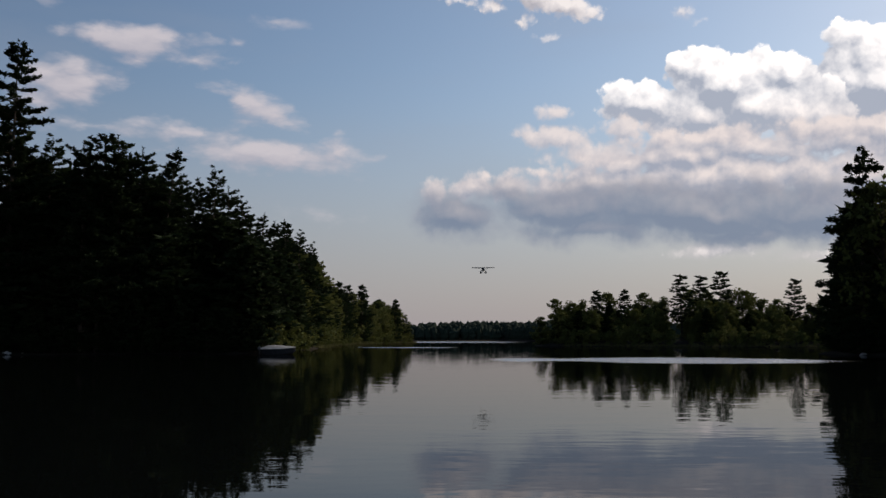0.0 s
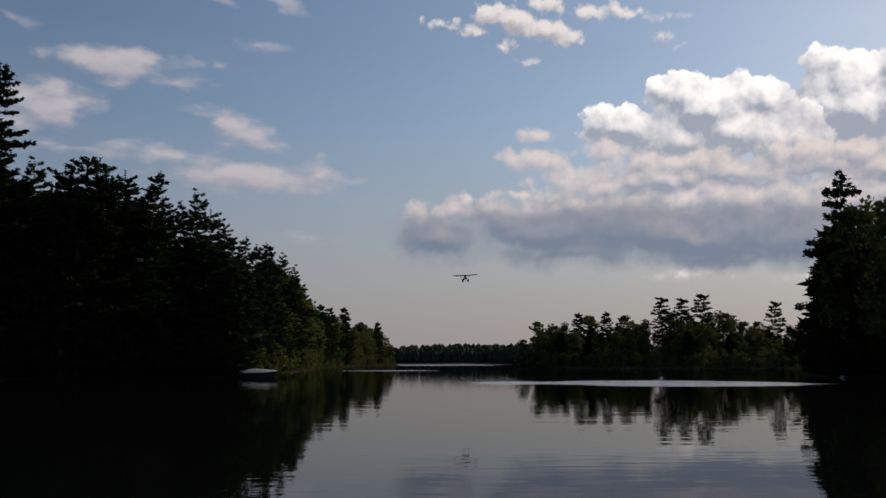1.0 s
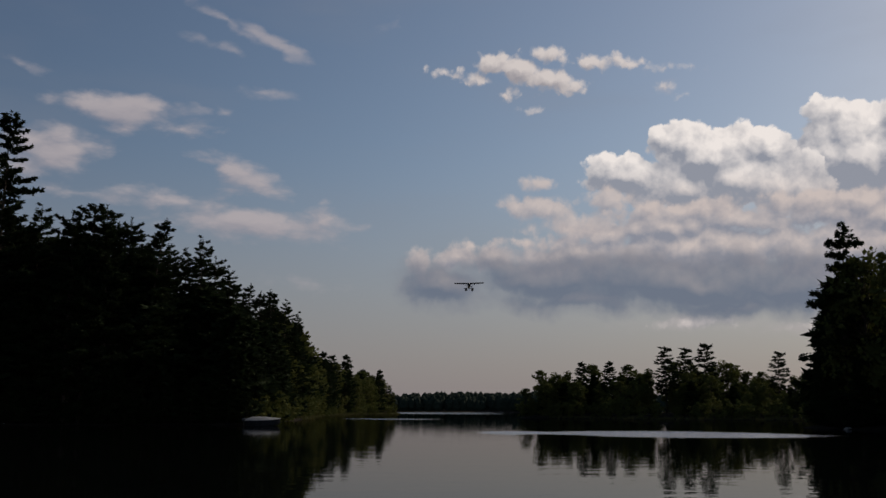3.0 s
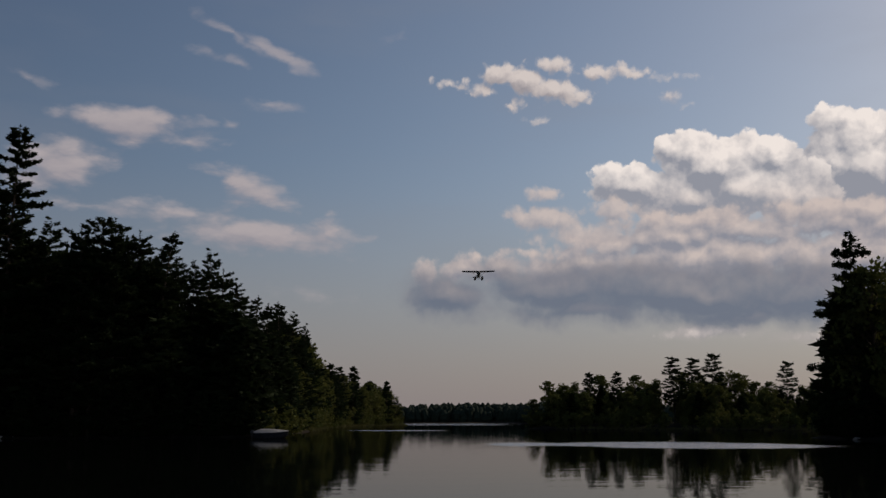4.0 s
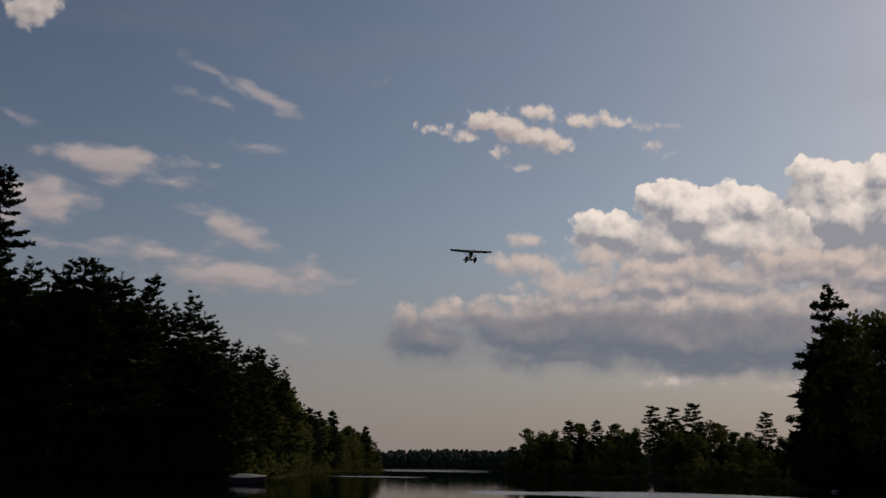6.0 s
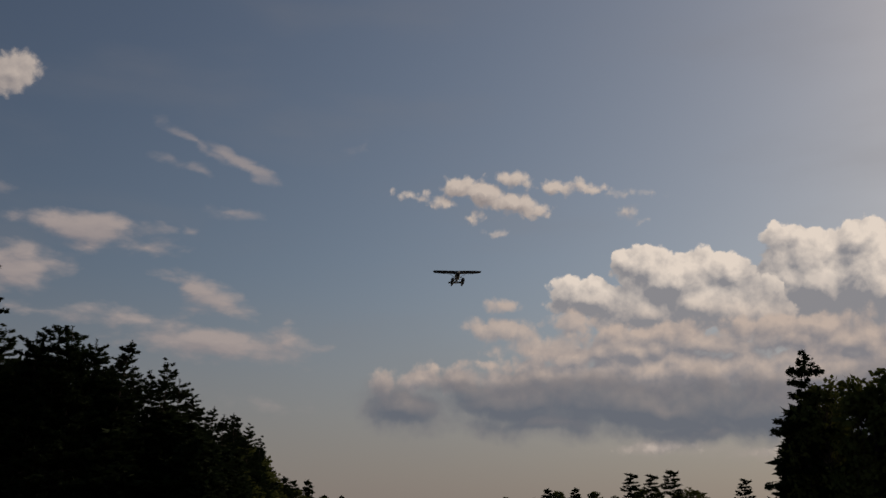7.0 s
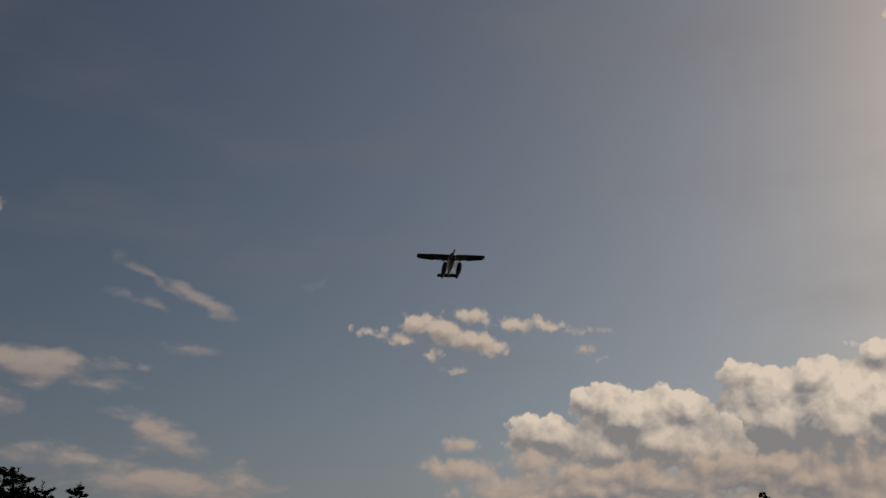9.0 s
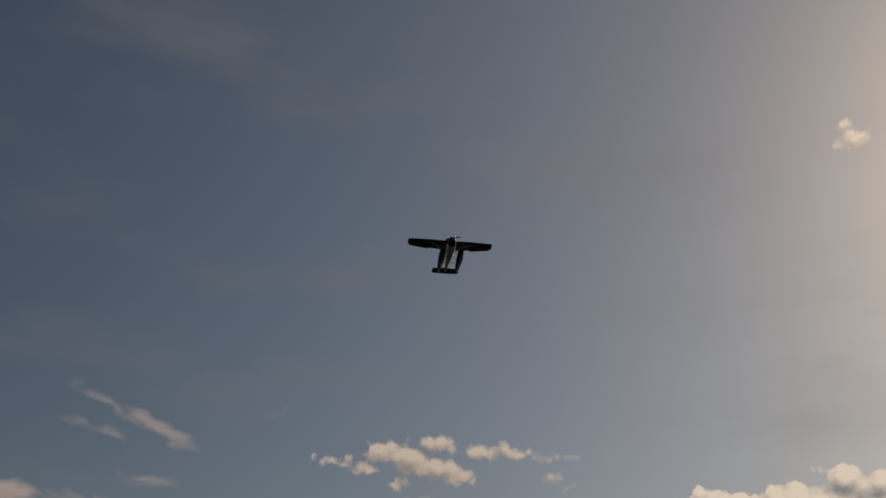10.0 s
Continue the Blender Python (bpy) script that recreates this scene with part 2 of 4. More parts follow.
    base = heap(base, "puff_field", PUFFS, (0.7, 0.9, 0.5, 1.15), (-0.06, 0.3), (0.22, 0.42), 1.2, 0.48, PUFF_SHADE, sunny, 0.96)
    bright = mix_colour(tree, smooth(tree, el, 14.0, 10.5), BANK_LIT, BANK_LIT_LOW)
    base = heap(base, "tower_field", TOWER, (0.9, 0.5, 0.95, 0.62), (-0.02, 0.2), (0.3, 0.6), 0.9, 0.36, BANK_SHADE, bright, 0.97, 0.3)
    base = heap(base, "heap_field", HEAP, (0.8, 0.55, 0.85, 0.7), (-0.02, 0.2), (0.3, 0.55), 0.85, 0.39, BANK_SHADE, bright, 0.97, 0.28)
    base = heap(base, "fringe_field", FRINGE, (1.0, 0.6, 0.7, 0.8), (-0.1, 0.4), (0.3, 0.5), 0.9, 0.42, FRINGE_SHADE, BANK_LIT_LOW, 0.85)
    base = heap(base, "band_field", BAND, (1.6, 0.4, 0.9, 0.7, 3.5), (-0.08, 0.45), (0.3, 0.55), 0.8, 0.34, BAND_SHADE, BANK_LIT_LOW, 0.92)
    base = heap(base, "base_field", BASE, (2.4, 0.28, 0.5, 0.6), (-0.5, 0.7), (0.3, 0.6), 0.5, 0.12, BASE_SHADE, BASE_LIT, 0.9, 0.0, 0.25)
    out = add("ShaderNodeBackground")
    link(base, out.inputs[0])
    out.inputs[1].default_value = 0.1
    link(out.outputs[0], add("ShaderNodeOutputWorld").inputs[0])


math_pi = math.pi
HAZE, HAZE_AMOUNT, VEIL = (3.45, 3.12, 3.35), 0.88, (3.4, 3.5, 4.0)
WEST_TINT = (0.70, 0.73, 0.78)
WISP_LIT, WISP_SHADE = (6.4, 5.8, 6.0), (4.2, 4.0, 4.6)
PUFF_LIT, PUFF_SHADE, PUFF_SUNNY = (9.4, 8.6, 8.3), (4.4, 4.2, 4.6), (15.0, 13.5, 12.0)
BANK_LIT, BANK_LIT_LOW, BANK_SHADE = (12.6, 11.8, 11.3), (8.6, 7.5, 7.1), (4.0, 4.3, 5.1)
FRINGE_SHADE, BAND_SHADE = (4.6, 4.6, 5.2), (3.6, 3.8, 4.6)
BASE_LIT, BASE_SHADE = (4.8, 4.5, 4.7), (1.9, 2.35, 3.25)
build_sky()

sun = new("sun", bpy.data.lights.new("sun", "SUN"))
sun.data.energy, sun.data.angle, sun.data.color = 3.6, radians(0.6), (1.0, 0.86, 0.68)
a, e = radians(SUN_AZ), radians(SUN_EL)
sun.matrix_world = look((math.sin(a) * math.cos(e) * 900, math.cos(a) * math.cos(e) * 900, math.sin(e) * 900), (0, 0, 0))


# ---- materials ----
def material(name):
    mat = bpy.data.materials.new(name)
    mat.use_nodes = True
    return mat, mat.node_tree, mat.node_tree.nodes["Principled BSDF"]


def foliage(name, dark, light, rough=0.85):
    """Leaves or needles: hue varies from tree to tree and over the crown; light passes through a little."""
    mat, tree, bsdf = material(name)
    add, link, math = nodes_of(tree)
    info, geo = add("ShaderNodeObjectInfo"), add("ShaderNodeNewGeometry")
    spot = add("ShaderNodeTexNoise")
    where = add("ShaderNodeTexCoord")
    link(where.outputs["Object"], spot.inputs["Vector"])
    spot.inputs["Scale"].default_value, spot.inputs["Detail"].default_value = 0.7, 3
    t = math("ADD", math("MULTIPLY", info.outputs["Random"], 0.45), math("MULTIPLY", geo.outputs["Random Per Island"], 0.3))
    t = math("ADD", t, math("MULTIPLY", math("SUBTRACT", spot.outputs[0], 0.4), 0.8), clamp=True)
    colour = mix_colour(tree, t, dark, light)
    link(colour, bsdf.inputs["Base Color"])
    bsdf.inputs["Roughness"].default_value = rough
    bsdf.inputs["Specular IOR Level"].default_value = 0.06
    thin = add("ShaderNodeBsdfTranslucent")
    link(colour, thin.inputs[0])
    both = add("ShaderNodeMixShader")
    both.inputs[0].default_value = 0.22
    link(bsdf.outputs[0], both.inputs[1])
    link(thin.outputs[0], both.inputs[2])
    link(both.outputs[0], tree.nodes["Material Output"].inputs[0])
    return mat


def rough_surface(name, dark, light, scale, rough=0.85, bump=0.4, stretch=(1, 1, 1), metal=0.0, gloss=0.5):
    """Grain and stains at two scales, with relief."""
    mat, tree, bsdf = material(name)
    add, link, math = nodes_of(tree)
    where = add("ShaderNodeTexCoord")
    size = add("ShaderNodeVectorMath", op="MULTIPLY")
    link(where.outputs["Object"], size.inputs[0])
    size.inputs[1].default_value = stretch
    fine, broad = add("ShaderNodeTexNoise"), add("ShaderNodeTexNoise")
    for node, s in ((fine, scale), (broad, scale * 0.13)):
        link(size.outputs[0], node.inputs["Vector"])
        node.inputs["Scale"].default_value, node.inputs["Detail"].default_value = s, 6
    t = math("ADD", math("MULTIPLY", fine.outputs[0], 0.5), math("MULTIPLY", broad.outputs[0], 0.5))
    link(mix_colour(tree, smooth(tree, t, 0.35, 0.65), dark, light), bsdf.inputs["Base Color"])
    bsdf.inputs["Roughness"].default_value, bsdf.inputs["Metallic"].default_value = rough, metal
    bsdf.inputs["Specular IOR Level"].default_value = gloss
    relief = add("ShaderNodeBump")
    relief.inputs["Strength"].default_value, relief.inputs["Distance"].default_value = bump, 0.02
    link(fine.outputs[0], relief.inputs["Height"])
    link(relief.outputs[0], bsdf.inputs["Normal"])
    return mat


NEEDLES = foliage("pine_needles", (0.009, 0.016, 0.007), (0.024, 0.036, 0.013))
# lighter yellow-green stands in for sunlight on the point and island
SUNNED_LEAVES = foliage("sunned_broad_leaves", (0.045, 0.062, 0.017), (0.125, 0.125, 0.036))
# bluer green: distance haze is put into the leaf colour
HAZED_LEAVES = foliage("hazed_far_leaves", (0.018, 0.03, 0.022), (0.035, 0.048, 0.034))
REED = foliage("shore_grass", (0.05, 0.055, 0.02), (0.12, 0.11, 0.045))
BARK = rough_surface("pine_bark", (0.03, 0.025, 0.02), (0.075, 0.06, 0.048), 6, 0.9, 0.8, (3, 3, 0.6), gloss=0.08)
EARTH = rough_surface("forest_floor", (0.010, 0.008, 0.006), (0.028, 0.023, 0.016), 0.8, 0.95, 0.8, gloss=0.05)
GRANITE = rough_surface("granite", (0.16, 0.155, 0.15), (0.36, 0.35, 0.33), 3.0, 0.8, 0.6)
HULL = rough_surface("boat_hull_paint", (0.010, 0.011, 0.014), (0.022, 0.024, 0.028), 4, 0.7, 0.1, gloss=0.15)
COVER = rough_surface("boat_cover_canvas", (0.16, 0.16, 0.165), (0.26, 0.26, 0.255), 7, 0.75, 0.3)
CREAM = rough_surface("cream_aircraft_paint", (0.72, 0.68, 0.56), (0.80, 0.76, 0.64), 2.5, 0.35, 0.05)
WING_PAINT = rough_surface("wing_paint", (0.08, 0.07, 0.06), (0.12, 0.105, 0.09), 2.0, 0.4, 0.05)
FLOAT_PAINT = rough_surface("float_paint", (0.025, 0.025, 0.026), (0.045, 0.045, 0.045), 2.5, 0.45, 0.08)
METAL = rough_surface("strut_metal", (0.35, 0.35, 0.36), (0.5, 0.5, 0.5), 8, 0.35, 0.05, metal=0.9)
DARK_METAL = rough_surface("propeller_black", (0.02, 0.02, 0.02), (0.04, 0.04, 0.04), 8, 0.4, 0.05)


def windscreen():
    mat, tree, bsdf = material("cabin_glass")
    bsdf.inputs["Base Color"].default_value = (0.03, 0.035, 0.04, 1)
    bsdf.inputs["Roughness"].default_value = 0.06
    bsdf.inputs["Coat Weight"].default_value = 0.5
    return mat


GLASS = windscreen()


def lake_water():
    """Dark still water; gentle ripples everywhere, and wind-roughened patches out on the lake."""
    mat, tree, bsdf = material("lake_water")
    add, link, math = nodes_of(tree)
    # peat-dark body under a clear surface
    body, gloss, facing = add("ShaderNodeBsdfDiffuse"), add("ShaderNodeBsdfGlossy"), add("ShaderNodeFresnel")
    body.inputs[0].default_value = (0.003, 0.004, 0.004, 1)
    gloss.inputs[0].default_value = (WATER_GLOSS, WATER_GLOSS, WATER_GLOSS, 1)
    facing.inputs[0].default_value = 1.333
    both = add("ShaderNodeMixShader")
    link(facing.outputs[0], both.inputs[0])
    link(body.outputs[0], both.inputs[1])
    link(gloss.outputs[0], both.inputs[2])
    link(both.outputs[0], tree.nodes["Material Output"].inputs[0])
    where = add("ShaderNodeNewGeometry").outputs["Position"]

    def waves(scale, squash, detail=2):
        size = add("ShaderNodeVectorMath", op="MULTIPLY")
        link(where, size.inputs[0])
        size.inputs[1].default_value = (scale * squash, scale, scale)
        node = add("ShaderNodeTexNoise")
        link(size.outputs[0], node.inputs["Vector"])
        node.inputs["Scale"].default_value, node.inputs["Detail"].default_value = 1.0, detail
        return node.outputs[0]
    # patches of breeze: centre, half size in metres
    wobble = waves(0.06, 0.5, 4)
    wind = None
    for x, y, wide, deep in BREEZE:
        m = add("ShaderNodeMapping")
        m.vector_type = "TEXTURE"
        link(where, m.inputs[0])
        m.inputs[1].default_value, m.inputs[3].default_value = (x, y, 0), (wide, deep, 1000)
        far = add("ShaderNodeVectorMath", op="LENGTH")
        link(m.outputs[0], far.inputs[0])
        d = math("SUBTRACT", math("ADD", 1.0, math("MULTIPLY", math("SUBTRACT", wobble, 0.5), 0.9)), far.outputs["Value"])
        wind = d if wind is None else math("MAXIMUM", wind, d)
    for x, y, wide, deep in CALM:
        m = add("ShaderNodeMapping")
        m.vector_type = "TEXTURE"
        link(where, m.inputs[0])
        m.inputs[1].default_value, m.inputs[3].default_value = (x, y, 0), (wide, deep, 1000)
        far = add("ShaderNodeVectorMath", op="LENGTH")
        link(m.outputs[0], far.inputs[0])
        wind = math("MINIMUM", wind, math("SUBTRACT", far.outputs["Value"], 1.0))
    wind = smooth(tree, wind, 0.0, 0.3)
    link(math("ADD", 0.015, math("MULTIPLY", wind, WIND_ROUGH)), gloss.inputs["Roughness"])
    swell, ripple, chop = waves(0.35, 0.45), waves(1.6, 0.5), waves(7.0, 0.6)
    height = math("ADD", math("MULTIPLY", swell, 0.022), math("MULTIPLY", ripple, 0.008))
    height = math("ADD", height, math("MULTIPLY", math("MULTIPLY", chop, wind), 0.02))
    relief = add("ShaderNodeBump")
    relief.inputs["Strength"].default_value, relief.inputs["Distance"].default_value = 1.0, WAVE_HEIGHT
    link(height, relief.inputs["Height"])
    link(relief.outputs[0], gloss.inputs["Normal"])
    link(relief.outputs[0], facing.inputs["Normal"])
    tree.nodes.remove(bsdf)
    return mat


WIND_ROUGH, WAVE_HEIGHT, WATER_GLOSS = 0.2, 0.4, 0.72
BREEZE = [(24, 97, 15, 17), (9.5, 97, 6, 11), (-9, 245, 15, 12), (-3, 640, 60, 60), (10, 900, 70, 120)]
CALM = [(10.4, 90, 2.4, 2.6)]
WATER = lake_water()


# ---- building helpers ----
def part(name, mesh, mat, parent, label=""):
    """Links a bmesh or mesh as one object under a thing or a part."""
    if isinstance(mesh, bmesh.types.BMesh):
        data = bpy.data.meshes.new(name)
        mesh.to_mesh(data)
        mesh.free()
        mesh = data
    if mat and not mesh.materials:
        mesh.materials.append(mat)
    ob = new(name, mesh)
    ob.parent = parent
    if label:
        tagged(ob, label)
    return ob


def mesh_of(name, verts, faces, mat, shade=False):
    data = bpy.data.meshes.new(name)
    data.from_pydata([tuple(v) for v in verts], [], [tuple(int(i) for i in f) for f in faces])
    data.materials.append(mat)
    if shade:
        data.polygons.foreach_set("use_smooth", [True] * len(data.polygons))
    return data


def inside(poly, x, y):
    """Signed distance to a closed outline: positive inside."""
    p = np.array(poly, float)
    q = np.roll(p, -1, axis=0)
    best, odd = np.full(x.shape, 1e9), np.zeros(x.shape, bool)
    for (ax, ay), (bx, by) in zip(p, q):
        dx, dy = bx - ax, by - ay
        t = np.clip(((x - ax) * dx + (y - ay) * dy) / (dx * dx + dy * dy), 0, 1)
        best = np.minimum(best, np.hypot(x - ax - t * dx, y - ay - t * dy))
        if ay != by:
            odd ^= ((ay > y) != (by > y)) & (x < (bx - ax) * (y - ay) / (by - ay) + ax)
    return np.where(odd, best, -best)


WEST_BANK = [(-200, -30), (-110, 40), (-75, 92), (-58, 128), (-40, 137), (-25, 141), (-26, 165), (-27, 215), (-34, 300),
             (-36, 400), (-31, 470), (-17, 555), (-17, 580), (-60, 690), (-400, 760), (-4400, 900), (-4400, -30)]
EAST_BANK = [(160, 0), (96, 70), (64, 108), (52, 126), (53, 140), (66, 165), (150, 250), (300, 330), (900, 700), (4400, 700), (4400, 0)]
ISLAND = [(27, 303), (36, 288), (70, 266), (108, 260), (140, 270), (150, 310), (110, 345), (50, 335)]
FAR_SHORE = [(-4400, 1000), (-500, 1060), (-100, 1130), (60, 1120), (160, 1040), (500, 900), (900, 700), (4400, 690), (4400, 4400), (-4400, 4400)]
NEAR_SHORE = [(-4400, -35), (-200, -30), (-30, -16), (30, -16), (160, 0), (4400, 0), (4400, -4400), (-4400, -4400)]
LANDS = ((WEST_BANK, 5.0), (EAST_BANK, 4.0), (ISLAND, 1.6), (FAR_SHORE, 9.0), (NEAR_SHORE, 3.0))


def ground_height(x, y):
    x, y = np.asarray(x, float), np.asarray(y, float)
    z = np.full(x.shape, -9.0)
    for poly, top in LANDS:
        d = inside(poly, x, y)
        land = np.where(d > 0, 0.12 + top * (1 - np.exp(-np.maximum(d, 0) * 0.25 / top)), np.maximum(d * 0.18, -4.0))
        z = np.maximum(z, land)
    return z + 0.15 * np.sin(x * 0.7 + 1.3 * np.sin(y * 0.31)) * np.sin(y * 0.53)


def build_ground():
    def axis(low, high, step, far):
        core = np.arange(low, high + 0.1, step)
        out, s = [], step
        while (out[-1] if out else 0) < far:
            s *= 1.22
            out.append((out[-1] if out else 0) + s)
        out = np.array(out)
        return np.concatenate([low - out[::-1], core, high + out])
    xs, ys = axis(-110, 160, 3.0, 4200), axis(-40, 620, 4.0, 4200)
    gx, gy = np.meshgrid(xs, ys)
    gz = ground_height(gx, gy)
    n = len(xs)
    verts = np.stack([gx, gy, gz], -1).reshape(-1, 3)
    i = (np.arange(len(ys) - 1)[:, None] * n + np.arange(n - 1)).ravel()
    faces = np.stack([i, i + 1, i + n + 1, i + n], -1)
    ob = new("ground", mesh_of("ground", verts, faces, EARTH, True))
    tagged(ob, "dark wooded ground rising from the lake shore", "ground", kind="structure")
    w = 4400
    lake = new("water", mesh_of("water", [(-w, -w, 0), (w, -w, 0), (w, w, 0), (-w, w, 0)], [(0, 1, 2, 3)], WATER))
    tagged(lake, "calm dark lake mirroring the sky and trees", "lake", kind="structure")


build_ground()


# ---- trees ----
def blades(rng, centres, axes, size, count, width, flat, corners=4):
    """Many small leaf or needle-spray quads: verts and faces round the given centres."""
    n = len(centres) * count
    c = np.repeat(centres, count, axis=0)
    d = rng.normal(size=(n, 3))
    d[:, 2] *= flat
    d /= np.linalg.norm(d, axis=1)[:, None] + 1e-9
    d = d + np.repeat(axes, count, axis=0)
    d /= np.linalg.norm(d, axis=1)[:, None] + 1e-9
    s = np.repeat(size, count) * rng.uniform(0.6, 1.25, n)
    side = np.cross(d, rng.normal(size=(n, 3)))
    side /= np.linalg.norm(side, axis=1)[:, None] + 1e-9
    side *= (s * width)[:, None]
    tip, mid = c + d * s[:, None], c + d * (s * 0.5)[:, None]
    ring = [c, mid + side, tip, mid - side] if corners == 4 else [c + side, tip, c - side]
    verts = np.stack(ring, 1).reshape(-1, 3)
    faces = np.arange(corners * n).reshape(-1, corners)
    return verts, faces


def tube(points, radii, sides=6):
    """A tapered, bent stem through the points."""
    verts, faces = [], []
    pts = np.array(points, float)
    for i, (p, r) in enumerate(zip(pts, radii)):
        t = pts[min(i + 1, len(pts) - 1)] - pts[max(i - 1, 0)]
        t /= np.linalg.norm(t) + 1e-9
        u = np.cross(t, (0.3, 0.9, 0.1))
        u /= np.linalg.norm(u) + 1e-9
        v = np.cross(t, u)
        for k in range(sides):
            a = 2 * math.pi * k / sides
            verts.append(p + r * (u * math.cos(a) + v * math.sin(a)))
    for i in range(len(pts) - 1):
        for k in range(sides):
            a, b = i * sides + k, i * sides + (k + 1) % sides
            faces.append((a, b, b + sides, a + sides))
    return verts, faces


def merge(pieces):
    verts, faces, n = [], [], 0
    for v, f in pieces:
        verts.extend(v)
        faces.extend([tuple(int(i) + n for i in q) for q in f])
        n += len(v)
    return verts, faces


def pine(seed, height=24.0, spread=4.2, droop=0.0, bare=0.08, sprays=26, flat_top=0.0, blade=0.5, tier=0.036, count=5, whorl=(5, 9), ragged=0.25, hang=0.11):
    """Eastern white pine: straight trunk, tiers of long limbs, flat plates of needles with gaps between the tiers."""
    rng = np.random.default_rng(seed)
    lean = rng.normal(0, 0.25, 2)
    steps = np.linspace(0, 1, 9)
    stems = [tube([(lean[0] * s * s * 2, lean[1] * s * s * 2, height * s) for s in steps], [0.012 * height * (1 - 0.95 * s) for s in steps], 8)]
    centres, axes, sizes = [], [], []
    z = height * bare
    while z < height * 0.985:
        s = z / height
        reach = spread * (min(1, 0.6 + (s - bare) * 1.6) if s < 0.35 else ((1 - s) / 0.65) ** (0.72 - 0.37 * flat_top)) + 0.35
        reach *= rng.uniform(0.75, 1.15)
        boughs = rng.integers(*whorl)
        first = rng.uniform(0, 2 * math.pi)
        for k in range(boughs):
            if rng.random() < 0.12:
                continue
            a = first + 2 * math.pi * k / boughs + rng.uniform(-0.4, 0.4)
            r = reach * rng.uniform(0.88 - ragged, 0.9 + ragged)
            up = rng.uniform(-0.05, 0.1) + 0.9 * max(0, s - 0.75) - droop * (1.05 - s * 0.7)
            px, py, pz = lean[0] * s * s * 2, lean[1] * s * s * 2, z + rng.normal(0, 0.32) * height * tier
            line = []
            for q in np.linspace(0, 1, 4):
                bend = up * q + 0.14 * q * q * q - 0.04 * q
                line.append((px + math.cos(a) * r * q, py + math.sin(a) * r * q, pz + r * bend))
            stems.append(tube(line, [0.06 * (1.1 - q) * (0.5 + 0.5 * (1 - s)) + 0.012 for q in np.linspace(0, 1, 4)], 3))
            line = np.array(line)
            m = max(min(9, sprays), int(sprays * r / 3.0))
            q = rng.uniform(0.12, 1.0, m) ** 0.7 * 3
            i = np.minimum(q.astype(int), 2)
            base = line[i] + (line[i + 1] - line[i]) * (q - i)[:, None]
            fan = rng.normal(0, 0.17, (m, 1)) * r * (1.15 - q[:, None] / 3)
            base = base + fan * np.array([[-math.sin(a), math.cos(a), 0]])
            base[:, 2] += rng.normal(0.03, hang, m) - (droop * 0.5 * rng.random(m) if droop else 0)
            centres.append(base)
            axes.append(np.tile((math.cos(a) * 0.8, math.sin(a) * 0.8, 0.1 - droop * 1.1), (m, 1)))
            sizes.append(rng.uniform(0.6, 1.1, m) * blade)
        z += height * tier * rng.uniform(0.55, 1.45)
    leader = np.array([[lean[0] * 2, lean[1] * 2, height * (1 - 0.012 * k)] for k in range(5)])
    centres.append(leader)
    axes.append(np.tile((0.0, 0.0, 0.7), (5, 1)))
    sizes.append(np.full(5, blade * 0.8))
    crown = blades(rng, np.concatenate(centres), np.concatenate(axes), np.concatenate(sizes), count, 0.27, 0.25, 3)
    thing = new("pine_tree")
    part("trunk", mesh_of("trunk", *merge(stems), BARK, True), None, thing)
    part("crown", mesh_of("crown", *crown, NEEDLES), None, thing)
    thing["tall"] = height
    return thing


def broadleaf(seed, height=16.0, spread=4.0, bark=BARK, low=0.06, lobes=36, leaves=38, leaf=0.62):
    """Maple, birch or oak: forked trunk and a crown of many leafy lobes with gaps."""
    rng = np.random.default_rng(seed)
    lean = rng.normal(0, 0.5, 2)
    trunk = [(lean[0] * s, lean[1] * s, height * 0.8 * s) for s in np.linspace(0, 1, 7)]
    pieces, centres, axes, sizes = [], [], [], []
    for k in range(lobes):
        s = rng.uniform(low, 0.97)
        reach = spread * math.sin(math.pi * min(1, (s * 0.86 + 0.12))) ** 0.7 * rng.uniform(0.25, 1.05)
        a = rng.uniform(0, 2 * math.pi)
        centre = np.array([lean[0] * s + math.cos(a) * reach, lean[1] * s + math.sin(a) * reach, height * s])
        r = spread * rng.uniform(0.2, 0.42) * (1 - 0.35 * s)
        start = np.array([lean[0] * s * 0.7, lean[1] * s * 0.7, height * max(0.05, s - 0.18)])
        pieces.append(tube([start, (start + centre) / 2 + rng.normal(0, 0.15, 3), centre], [0.07, 0.045, 0.015], 4))
        d = rng.normal(size=(leaves, 3))
        d /= np.linalg.norm(d, axis=1)[:, None]
        out = d * rng.uniform(0.55, 1.12, leaves)[:, None] * np.array([r, r, r * 0.75])
        keep = centre + out
        keep[:, 2] = np.minimum(keep[:, 2], height)
        centres.append(keep)
        axes.append(d * 0.7)
        sizes.append(rng.uniform(0.6, 1.2, leaves) * leaf)
    crown = blades(rng, np.concatenate(centres), np.concatenate(axes), np.concatenate(sizes), 2, 0.34, 0.8)
    thing = new("broadleaf_tree")
    pieces.append(tube(trunk, [0.013 * height * (1 - 0.85 * s) for s in np.linspace(0, 1, 7)], 8))
    part("trunk", mesh_of("trunk", *merge(pieces), bark, True), None, thing)
    part("crown", mesh_of("crown", *crown, SUNNED_LEAVES), None, thing)
    thing["tall"] = height
    return thing


